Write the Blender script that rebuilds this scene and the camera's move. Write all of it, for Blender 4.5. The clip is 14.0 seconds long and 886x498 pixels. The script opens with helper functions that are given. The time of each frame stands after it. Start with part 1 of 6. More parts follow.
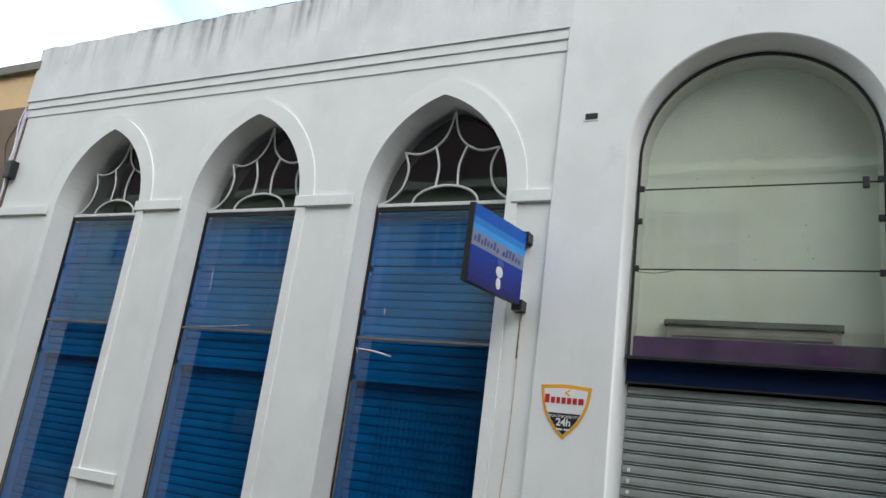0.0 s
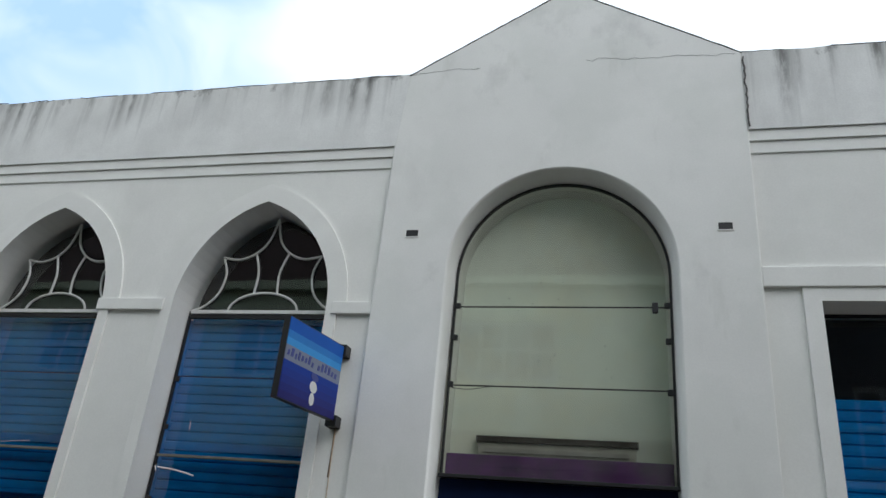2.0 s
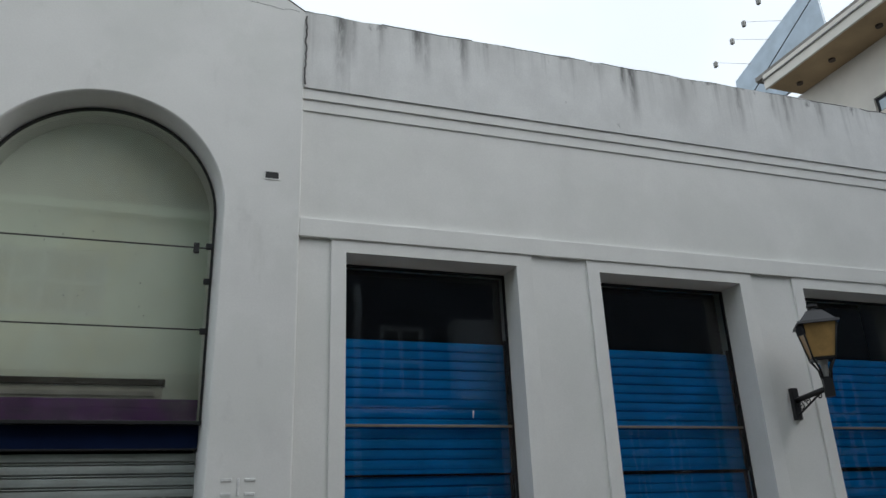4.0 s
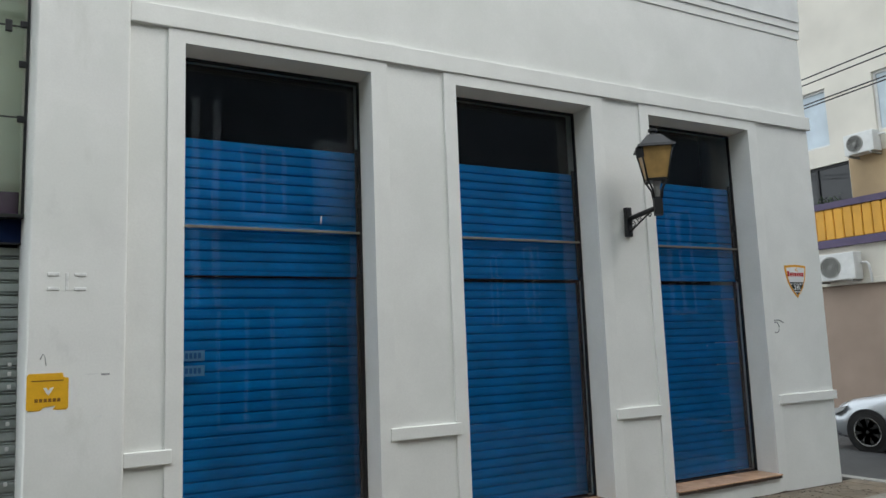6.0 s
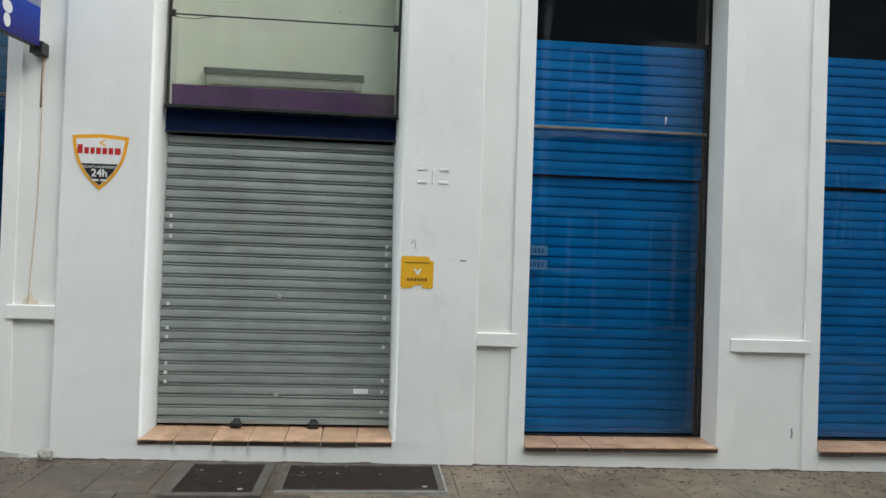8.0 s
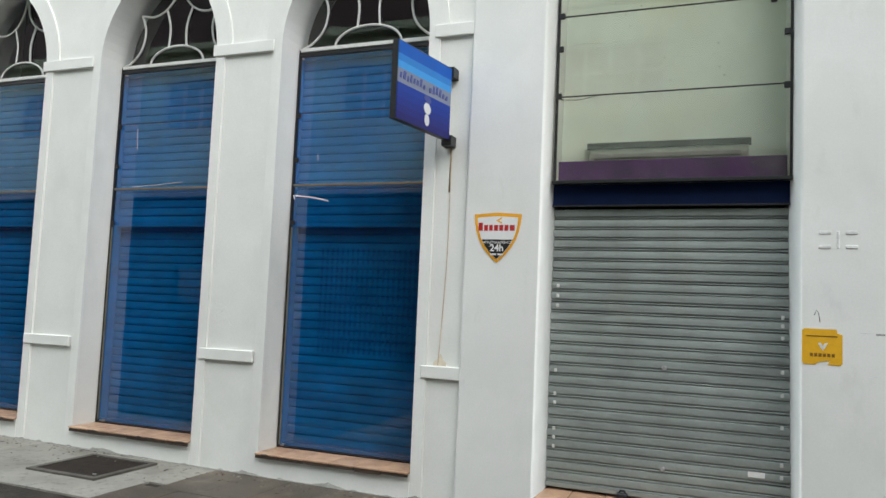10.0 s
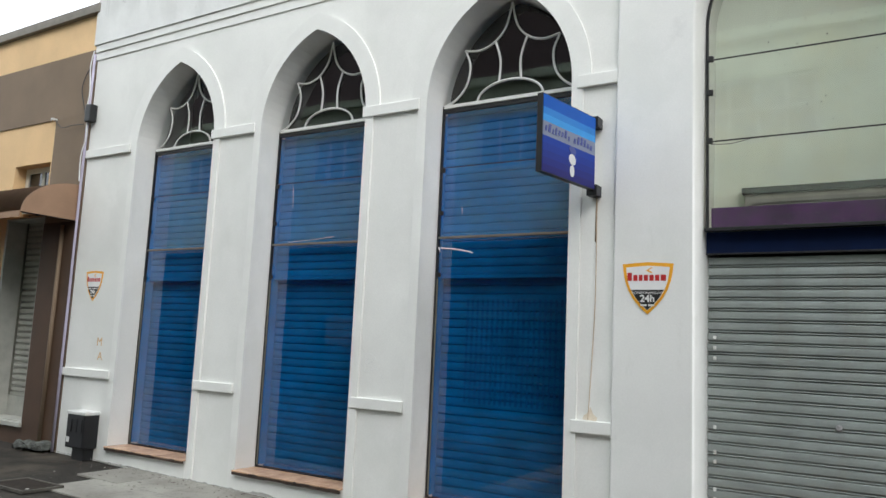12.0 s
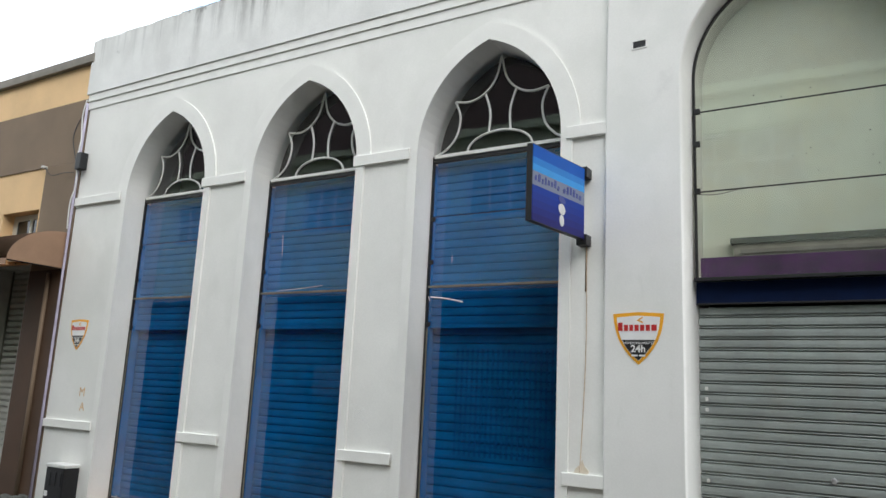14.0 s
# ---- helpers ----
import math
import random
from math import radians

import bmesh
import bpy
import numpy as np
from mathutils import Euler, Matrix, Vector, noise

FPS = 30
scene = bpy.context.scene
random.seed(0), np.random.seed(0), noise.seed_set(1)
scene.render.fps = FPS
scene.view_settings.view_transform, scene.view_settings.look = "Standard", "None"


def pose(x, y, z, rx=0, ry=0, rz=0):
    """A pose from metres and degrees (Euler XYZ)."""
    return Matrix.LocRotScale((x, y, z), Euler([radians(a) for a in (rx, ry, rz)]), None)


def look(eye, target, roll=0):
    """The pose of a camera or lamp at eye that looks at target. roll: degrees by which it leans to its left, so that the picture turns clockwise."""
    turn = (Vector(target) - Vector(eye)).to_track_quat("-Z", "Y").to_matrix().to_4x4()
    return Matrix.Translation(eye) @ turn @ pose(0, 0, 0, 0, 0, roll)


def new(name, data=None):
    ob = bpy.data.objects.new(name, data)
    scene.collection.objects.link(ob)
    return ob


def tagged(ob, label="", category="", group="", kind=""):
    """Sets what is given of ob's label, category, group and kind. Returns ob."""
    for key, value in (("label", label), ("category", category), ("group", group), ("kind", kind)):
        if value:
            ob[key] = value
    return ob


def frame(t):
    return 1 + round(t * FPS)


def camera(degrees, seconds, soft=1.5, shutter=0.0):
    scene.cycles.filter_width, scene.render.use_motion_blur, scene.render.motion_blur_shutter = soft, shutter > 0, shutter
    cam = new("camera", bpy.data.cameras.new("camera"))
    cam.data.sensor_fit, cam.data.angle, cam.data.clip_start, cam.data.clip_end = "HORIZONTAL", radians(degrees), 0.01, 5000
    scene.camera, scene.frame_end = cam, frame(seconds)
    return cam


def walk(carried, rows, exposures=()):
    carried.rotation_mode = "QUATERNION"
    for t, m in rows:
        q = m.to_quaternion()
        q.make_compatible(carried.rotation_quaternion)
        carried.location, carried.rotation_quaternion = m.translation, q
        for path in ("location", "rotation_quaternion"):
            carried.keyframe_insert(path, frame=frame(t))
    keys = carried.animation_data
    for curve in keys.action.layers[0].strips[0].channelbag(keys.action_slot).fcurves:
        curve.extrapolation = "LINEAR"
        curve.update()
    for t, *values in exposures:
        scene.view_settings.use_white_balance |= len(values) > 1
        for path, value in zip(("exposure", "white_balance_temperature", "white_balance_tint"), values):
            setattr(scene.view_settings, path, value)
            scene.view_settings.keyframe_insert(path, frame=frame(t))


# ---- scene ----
cam = camera(61.1, 14.0)
EXPOSURES = [(0.0, 0.2, 6300, 12), (1.0, 0.19, 6300, 12), (1.5, -0.09, 6300, 11), (2.0, -0.32, 6250, 11), (3.0, -0.54, 6300, 12), (4.2, -0.49, 6300, 12), (6.3, 0.28, 6530, 10), (6.5, 0.36, 6530, 10), (7.0, 0.59, 6530, 10), (7.5, 0.62, 6480, 10), (8.0, 0.48, 6480, 10), (8.5, 0.43, 6480, 10), (9.0, 0.51, 6530, 10), (11.5, 0.48, 6450, 11), (13.0, 0.42, 6500, 12), (14.0, 0.36, 6500, 12)]
PATH = [
    (0, (1.873, -6.33, 1.957), (0.981, -4.62, 2.488), 7.7),
    (0.5, (1.879, -6.33, 1.964), (1.025, -4.602, 2.5), 7.6),
    (1, (1.908, -6.322, 2.02), (1.109, -4.595, 2.638), 7.6),
    (1.5, (1.928, -6.325, 2.048), (1.258, -4.593, 2.791), 7.4),
    (2, (1.978, -6.326, 2.088), (1.507, -4.566, 2.915), 5.5),
    (2.5, (2.037, -6.337, 2.1), (1.697, -4.559, 2.949), 4.8),
    (3, (2.134, -6.339, 2.116), (2.042, -4.54, 2.983), 3.0),
    (3.5, (2.194, -6.391, 2.114), (2.484, -4.581, 2.913), -1.0),
    (3.6, (2.201, -6.408, 2.112), (2.549, -4.601, 2.897), -1.2),
    (4, (2.213, -6.473, 2.098), (2.841, -4.707, 2.795), -2.3),
    (4.2, (2.23, -6.482, 2.091), (2.919, -4.747, 2.809), -2.0),
    (6.3, (2.467, -6.441, 1.832), (3.433, -4.696, 1.973), -1.5),
    (6.5, (2.46, -6.436, 1.818), (3.397, -4.67, 1.882), -1.2),
    (7, (2.392, -6.398, 1.79), (3.095, -4.526, 1.74), 1.6),
    (7.5, (2.299, -6.398, 1.774), (2.673, -4.433, 1.745), 1.9),
    (8, (2.205, -6.419, 1.78), (2.39, -4.427, 1.8), 1.9),
    (8.5, (2.126, -6.436, 1.788), (2.077, -4.437, 1.851), 1.5),
    (9, (2.061, -6.44, 1.794), (1.738, -4.468, 1.879), 1.5),
    (9.2, (2.042, -6.45, 1.797), (1.633, -4.495, 1.897), 1.8),
    (11.3, (1.914, -6.523, 1.873), (0.906, -4.809, 2.088), 2.5),
    (11.5, (1.904, -6.53, 1.876), (0.91, -4.809, 2.102), 2.5),
    (12, (1.892, -6.552, 1.886), (0.841, -4.87, 2.14), 2.6),
    (12.5, (1.884, -6.56, 1.882), (0.814, -4.884, 2.098), 1.9),
    (13, (1.872, -6.548, 1.873), (0.75, -4.907, 2.092), 1.9),
    (13.5, (1.873, -6.521, 1.867), (0.79, -4.862, 2.141), 2.6),
    (14, (1.877, -6.531, 1.887), (0.855, -4.855, 2.272), 2.7),
]
walk(cam, [(t, look(eye, target, roll)) for t, eye, target, roll in PATH],
     exposures=EXPOSURES)

# ---- light ----
world = bpy.data.worlds.new("overcast_sky")
scene.world = world
world.use_nodes = True
wn, wl = world.node_tree.nodes, world.node_tree.links
wbg = wn["Background"]
wsky = wn.new("ShaderNodeTexSky")
wsky.sky_type = "NISHITA"
wsky.sun_disc = False
wsky.sun_elevation, wsky.sun_rotation = radians(39.6), radians(132.4)
wsky.dust_density = 3.0
wscale = wn.new("ShaderNodeMix")
wscale.data_type, wscale.blend_type = "RGBA", "MULTIPLY"
wscale.inputs["Factor"].default_value = 1.0
wscale.inputs["B"].default_value = (0.9, 0.9, 0.9, 1)
wl.new(wsky.outputs["Color"], wscale.inputs["A"])
wnoise = wn.new("ShaderNodeTexNoise")
wnoise.inputs["Scale"].default_value = 2.6
wnoise.inputs["Detail"].default_value = 5
wramp = wn.new("ShaderNodeValToRGB")
wramp.color_ramp.elements[0].position, wramp.color_ramp.elements[1].position = 0.30, 0.46
wramp.color_ramp.elements[0].color, wramp.color_ramp.elements[1].color = (0.92, 0.92, 0.92, 1), (1, 1, 1, 1)
wl.new(wnoise.outputs["Fac"], wramp.inputs["Fac"])
wmix = wn.new("ShaderNodeMix")
wmix.data_type = "RGBA"
wl.new(wramp.outputs["Color"], wmix.inputs["Factor"])
wl.new(wscale.outputs["Result"], wmix.inputs["A"])
wmix.inputs["B"].default_value = (10.0, 10.9, 11.5, 1)
# a thin blue gap in the cloud above the gable's shoulder
wco, wdot, wgap = wn.new("ShaderNodeTexCoord"), wn.new("ShaderNodeVectorMath"), wn.new("ShaderNodeMapRange")
wdot.operation = "DOT_PRODUCT"
wdot.inputs[1].default_value = Vector((-0.58, 0.58, 0.572)).normalized()
wl.new(wco.outputs["Generated"], wdot.inputs[0])
wgap.interpolation_type = "SMOOTHSTEP"
wgap.inputs["From Min"].default_value, wgap.inputs["From Max"].default_value = 0.955, 0.998
wgap.inputs["To Min"].default_value, wgap.inputs["To Max"].default_value = -0.35, 0.42
wl.new(wdot.outputs["Value"], wgap.inputs["Value"])
wwisp, wadd, wclip = wn.new("ShaderNodeTexNoise"), wn.new("ShaderNodeMath"), wn.new("ShaderNodeMapRange")
wwisp.inputs["Scale"].default_value, wwisp.inputs["Detail"].default_value, wwisp.inputs["Distortion"].default_value = 7.0, 4, 0.6
wl.new(wco.outputs["Generated"], wwisp.inputs["Vector"])
wadd.operation = "ADD"
wl.new(wgap.outputs["Result"], wadd.inputs[0])
wl.new(wwisp.outputs["Fac"], wadd.inputs[1])
wclip.inputs["From Min"].default_value, wclip.inputs["From Max"].default_value = 0.48, 1.0
wclip.inputs["To Max"].default_value = 0.9
wl.new(wadd.outputs[0], wclip.inputs["Value"])
wblue = wn.new("ShaderNodeMix")
wblue.data_type = "RGBA"
wl.new(wclip.outputs["Result"], wblue.inputs["Factor"])
wl.new(wmix.outputs["Result"], wblue.inputs["A"])
wblue.inputs["B"].default_value = (4.0, 6.4, 8.8, 1)
wl.new(wblue.outputs["Result"], wbg.inputs["Color"])
wbg.inputs["Strength"].default_value = 0.14

sun = new("sun", bpy.data.lights.new("sun", "SUN"))
sun.data.energy, sun.data.angle, sun.data.color = 1.5, radians(45), (1.0, 0.97, 0.92)
sun.matrix_world = look((0, 0, 0), (-0.82, 0.75, -0.92))

# ---- materials ----


def mat(name, color, rough=0.6, metal=0.0, vary=0.12, scale=6.0, bump=0.15, grain=90.0, spec=0.5, rand=0.0, stretch=(1, 1, 1)):
    """A surface with blotches, fine grain and relief, all at world size."""
    m = bpy.data.materials.new(name)
    m.use_nodes = True
    n, l = m.node_tree.nodes, m.node_tree.links
    b = n["Principled BSDF"]
    b.inputs["Roughness"].default_value, b.inputs["Metallic"].default_value = rough, metal
    b.inputs["Specular IOR Level"].default_value = spec
    geo = n.new("ShaderNodeNewGeometry")
    mp = n.new("ShaderNodeMapping")
    mp.inputs["Scale"].default_value = stretch
    l.new(geo.outputs["Position"], mp.inputs["Vector"])
    big, fine = n.new("ShaderNodeTexNoise"), n.new("ShaderNodeTexNoise")
    big.inputs["Scale"].default_value, big.inputs["Detail"].default_value = scale, 6
    fine.inputs["Scale"].default_value, fine.inputs["Detail"].default_value = grain, 3
    l.new(mp.outputs["Vector"], big.inputs["Vector"])
    l.new(mp.outputs["Vector"], fine.inputs["Vector"])
    mul = n.new("ShaderNodeMapRange")
    mul.inputs["From Min"].default_value, mul.inputs["From Max"].default_value = 0.3, 0.7
    mul.inputs["To Min"].default_value, mul.inputs["To Max"].default_value = 1 - vary, 1 + vary * 0.5
    l.new(big.outputs["Fac"], mul.inputs["Value"])
    gr = n.new("ShaderNodeMapRange")
    gr.inputs["From Min"].default_value, gr.inputs["From Max"].default_value = 0.3, 0.7
    gr.inputs["To Min"].default_value, gr.inputs["To Max"].default_value = 1 - vary * 0.4, 1 + vary * 0.3
    l.new(fine.outputs["Fac"], gr.inputs["Value"])
    tone = n.new("ShaderNodeMath")
    tone.operation = "MULTIPLY"
    l.new(mul.outputs["Result"], tone.inputs[0])
    l.new(gr.outputs["Result"], tone.inputs[1])
    last = tone.outputs[0]
    if rand:
        info = n.new("ShaderNodeObjectInfo")
        rr = n.new("ShaderNodeMapRange")
        rr.inputs["To Min"].default_value, rr.inputs["To Max"].default_value = 1 - rand, 1 + rand * 0.6
        l.new(info.outputs["Random"], rr.inputs["Value"])
        t2 = n.new("ShaderNodeMath")
        t2.operation = "MULTIPLY"
        l.new(last, t2.inputs[0])
        l.new(rr.outputs["Result"], t2.inputs[1])
        last = t2.outputs[0]
    col = n.new("ShaderNodeMix")
    col.data_type, col.blend_type = "RGBA", "MULTIPLY"
    col.inputs["Factor"].default_value = 1.0
    col.inputs["A"].default_value = (*color, 1)
    l.new(last, col.inputs["B"])
    l.new(col.outputs["Result"], b.inputs["Base Color"])
    if bump:
        bp = n.new("ShaderNodeBump")
        bp.inputs["Strength"].default_value, bp.inputs["Distance"].default_value = bump, 0.01
        l.new(fine.outputs["Fac"], bp.inputs["Height"])
        l.new(bp.outputs["Normal"], b.inputs["Normal"])
    return m


def stain(m, color, scale, lo, hi, stretch=(1, 1, 1), zlo=None, zhi=None, amount=0.8):
    """Lays stains of their own shape over a material's colour; zlo to zhi is the height over which they run out."""
    n, l = m.node_tree.nodes, m.node_tree.links
    b = n["Principled BSDF"]
    src = b.inputs["Base Color"].links[0].from_socket
    geo, mp, tx = n.new("ShaderNodeNewGeometry"), n.new("ShaderNodeMapping"), n.new("ShaderNodeTexNoise")
    mp.inputs["Scale"].default_value = stretch
    l.new(geo.outputs["Position"], mp.inputs["Vector"])
    l.new(mp.outputs["Vector"], tx.inputs["Vector"])
    tx.inputs["Scale"].default_value, tx.inputs["Detail"].default_value, tx.inputs["Roughness"].default_value = scale, 6, 0.62
    val = tx.outputs["Fac"]
    if zlo is not None:
        sep, zr, add = n.new("ShaderNodeSeparateXYZ"), n.new("ShaderNodeMapRange"), n.new("ShaderNodeMath")
        l.new(geo.outputs["Position"], sep.inputs["Vector"])
        l.new(sep.outputs["Z"], zr.inputs["Value"])
        zr.inputs["From Min"].default_value, zr.inputs["From Max"].default_value = zlo, zhi
        zr.inputs["To Min"].default_value, zr.inputs["To Max"].default_value = -0.16, 0.06
        add.operation = "ADD"
        l.new(val, add.inputs[0])
        l.new(zr.outputs["Result"], add.inputs[1])
        val = add.outputs[0]
    mr = n.new("ShaderNodeMapRange")
    mr.inputs["From Min"].default_value, mr.inputs["From Max"].default_value = lo, hi
    mr.inputs["To Min"].default_value, mr.inputs["To Max"].default_value = 0, amount
    l.new(val, mr.inputs["Value"])
    mx = n.new("ShaderNodeMix")
    mx.data_type = "RGBA"
    l.new(mr.outputs["Result"], mx.inputs["Factor"])
    l.new(src, mx.inputs["A"])
    mx.inputs["B"].default_value = (*color, 1)
    l.new(mx.outputs["Result"], b.inputs["Base Color"])
    return m


def pane_mat(name, tint=(0.9, 0.95, 0.93), rough=0.015, wavy=0.013, gain=1.0, dust_veil=0.0):
    """Window glass: clear straight on, glossy at a slant."""
    m = bpy.data.materials.new(name)
    m.use_nodes = True
    n, l = m.node_tree.nodes, m.node_tree.links
    n.remove(n["Principled BSDF"])
    out = n["Material Output"]
    tr, gl, mx, fr = n.new("ShaderNodeBsdfTransparent"), n.new("ShaderNodeBsdfGlossy"), n.new("ShaderNodeMixShader"), n.new("ShaderNodeFresnel")
    tr.inputs["Color"].default_value = (*tint, 1)
    gl.inputs["Roughness"].default_value = rough
    gl.inputs["Color"].default_value = (1, 1, 1, 1)
    fr.inputs["IOR"].default_value = 1.52 * gain
    tx, bp, geo = n.new("ShaderNodeTexNoise"), n.new("ShaderNodeBump"), n.new("ShaderNodeNewGeometry")
    tx.inputs["Scale"].default_value, tx.inputs["Detail"].default_value = 1.6, 2
    bp.inputs["Strength"].default_value, bp.inputs["Distance"].default_value = wavy, 0.1
    l.new(geo.outputs["Position"], tx.inputs["Vector"])
    l.new(tx.outputs["Fac"], bp.inputs["Height"])
    l.new(bp.outputs["Normal"], gl.inputs["Normal"])
    # both faces of the sheet reflect: 2F / (1 + F)
    two, one, both = n.new("ShaderNodeMath"), n.new("ShaderNodeMath"), n.new("ShaderNodeMath")
    two.operation, one.operation, both.operation = "MULTIPLY", "ADD", "DIVIDE"
    two.inputs[1].default_value, one.inputs[1].default_value = 2.0, 1.0
    l.new(fr.outputs["Fac"], two.inputs[0])
    l.new(fr.outputs["Fac"], one.inputs[0])
    l.new(two.outputs[0], both.inputs[0])
    l.new(one.outputs[0], both.inputs[1])
    l.new(both.outputs[0], mx.inputs["Fac"])
    l.new(tr.outputs["BSDF"], mx.inputs[1])
    l.new(gl.outputs["BSDF"], mx.inputs[2])
    last = mx.outputs["Shader"]
    if dust_veil:
        # dry street dust in cloudy patches; its pale veil also brightens the dim niche
        df, dm, dn, dr = n.new("ShaderNodeBsdfDiffuse"), n.new("ShaderNodeMixShader"), n.new("ShaderNodeTexNoise"), n.new("ShaderNodeMapRange")
        df.inputs["Color"].default_value = (0.74, 0.78, 0.68, 1)
        dn.inputs["Scale"].default_value, dn.inputs["Detail"].default_value, dn.inputs["Roughness"].default_value = 2.2, 7, 0.65
        dr.inputs["From Min"].default_value, dr.inputs["From Max"].default_value = 0.35, 0.70
        dr.inputs["To Min"].default_value, dr.inputs["To Max"].default_value = dust_veil * 0.3, dust_veil * 1.6
        l.new(geo.outputs["Position"], dn.inputs["Vector"])
        l.new(dn.outputs["Fac"], dr.inputs["Value"])
        l.new(dr.outputs["Result"], dm.inputs["Fac"])
        l.new(last, dm.inputs[1])
        l.new(df.outputs["BSDF"], dm.inputs[2])
        last = dm.outputs["Shader"]
    l.new(last, out.inputs["Surface"])
    return m


def streaks(m, rows, top, color, under=False):
    """Single rain streaks that run down from a coping, or from under a sill alone: rows of place along x, lowest height, half width, strength."""
    n, l = m.node_tree.nodes, m.node_tree.links
    b = n["Principled BSDF"]
    src = b.inputs["Base Color"].links[0].from_socket

    def math_(op, a, c):
        k = n.new("ShaderNodeMath")
        k.operation = op
        for i, v in enumerate((a, c)):
            if isinstance(v, (int, float)):
                k.inputs[i].default_value = v
            else:
                l.new(v, k.inputs[i])
        return k.outputs[0]

    def ramp_(v, a, c, lo, hi):
        k = n.new("ShaderNodeMapRange")
        k.interpolation_type = "SMOOTHSTEP"
        l.new(v, k.inputs["Value"])
        for nm, q in zip(("From Min", "From Max", "To Min", "To Max"), (a, c, lo, hi)):
            k.inputs[nm].default_value = q
        return k.outputs["Result"]

    geo, sep, tx, mp = n.new("ShaderNodeNewGeometry"), n.new("ShaderNodeSeparateXYZ"), n.new("ShaderNodeTexNoise"), n.new("ShaderNodeMapping")
    l.new(geo.outputs["Position"], sep.inputs["Vector"])
    mp.inputs["Scale"].default_value = (1.0, 1.0, 0.22)
    l.new(geo.outputs["Position"], mp.inputs["Vector"])
    l.new(mp.outputs["Vector"], tx.inputs["Vector"])
    tx.inputs["Scale"].default_value, tx.inputs["Detail"].default_value, tx.inputs["Roughness"].default_value = 22, 5, 0.65
    x = math_("ADD", sep.outputs["X"], math_("MULTIPLY", math_("SUBTRACT", tx.outputs["Fac"], 0.5), 0.09))
    grain = ramp_(tx.outputs["Fac"], 0.30, 0.62, 0.45, 1.0)
    total = None
    for xc, zend, w, strength in rows:
        across = ramp_(math_("ABSOLUTE", math_("SUBTRACT", x, xc), 0), 0.0, w * 1.25, strength, 0.0)
        one = math_("MULTIPLY", across, ramp_(sep.outputs["Z"], zend - 0.15, top, 0.0, 1.0))
        total = one if total is None else math_("MAXIMUM", total, one)
    if under:
        total = math_("MULTIPLY", total, ramp_(sep.outputs["Z"], top + 0.01, top + 0.02, 1.0, 0.0))
    mx = n.new("ShaderNodeMix")
    mx.data_type = "RGBA"
    l.new(math_("MULTIPLY", total, grain), mx.inputs["Factor"])
    l.new(src, mx.inputs["A"])
    mx.inputs["B"].default_value = (*color, 1)
    l.new(mx.outputs["Result"], b.inputs["Base Color"])


M_WALL = mat("white_wall_paint", (0.81, 0.81, 0.78), 0.75, vary=0.06, scale=1.3, bump=0.05, grain=60)
stain(M_WALL, (0.70, 0.715, 0.67), 0.7, 0.50, 0.60, amount=0.3)
stain(M_WALL, (0.60, 0.60, 0.57), 1.1, 0.56, 0.78, (1, 1, 0.5), amount=0.35)
M_BAY = mat("white_bay_paint", (0.81, 0.81, 0.785), 0.75, vary=0.06, scale=1.1, bump=0.05, grain=60)
stain(M_BAY, (0.68, 0.70, 0.66), 0.8, 0.49, 0.58, amount=0.3)
stain(M_BAY, (0.56, 0.57, 0.52), 3.0, 0.60, 0.74, (1, 1, 0.4), amount=0.35)
stain(M_BAY, (0.58, 0.58, 0.56), 1.0, 0.55, 0.8, (1, 1, 0.6), amount=0.5)
stain(M_BAY, (0.25, 0.255, 0.25), 1.8, 0.46, 0.72, (1.2, 1, 1.0), 6.75, 8.2, amount=0.32)
# first row is a wide darker band all along under the sill
streaks(M_BAY, [(1.37, 0.23, 1.3, 0.4), (0.92, 0.13, 0.035, 0.75), (1.22, 0.14, 0.03, 0.6), (1.52, 0.13, 0.03, 0.7), (1.82, 0.17, 0.03, 0.4), (0.62, 0.17, 0.03, 0.4), (1.10, 0.17, 0.02, 0.5)], 0.165, (0.16, 0.14, 0.10), under=True)
M_PARAPET = mat("weathered_parapet_paint", (0.78, 0.785, 0.77), 0.8, vary=0.10, scale=2.0, bump=0.15, grain=60)
stain(M_PARAPET, (0.46, 0.46, 0.44), 1.6, 0.42, 0.74, (1.1, 1, 0.35), 6.3, 7.2, amount=0.45)
stain(M_PARAPET, (0.13, 0.135, 0.13), 1.8, 0.55, 0.70, (2.9, 1, 0.085), 5.9, 7.15, amount=0.28)
stain(M_PARAPET, (0.12, 0.12, 0.115), 3.4, 0.60, 0.72, (2.6, 1, 0.12), 6.2, 7.2, amount=0.25)
stain(M_PARAPET, (0.08, 0.08, 0.08), 4.0, 0.52, 0.66, (1.5, 1, 1.0), 7.0, 7.22, amount=0.7)
streaks(M_PARAPET, [(-6.35, 6.45, 0.10, 0.6), (-5.9, 6.6, 0.08, 0.5), (-5.45, 6.4, 0.12, 0.6), (-5.28, 6.55, 0.05, 0.75), (-5.02, 6.4, 0.07, 0.6), (-4.75, 6.8, 0.06, 0.4), (-4.28, 6.8, 0.05, 0.5), (-3.84, 6.65, 0.06, 0.6),
    (-3.7, 6.75, 0.04, 0.8), (-2.7, 6.8, 0.08, 0.3), (-1.72, 6.85, 0.10, 0.3), (-1.2, 6.6, 0.11, 0.6), (-0.9, 6.6, 0.06, 0.9), (-0.72, 6.55, 0.06, 0.8)], 7.2, (0.085, 0.085, 0.08))
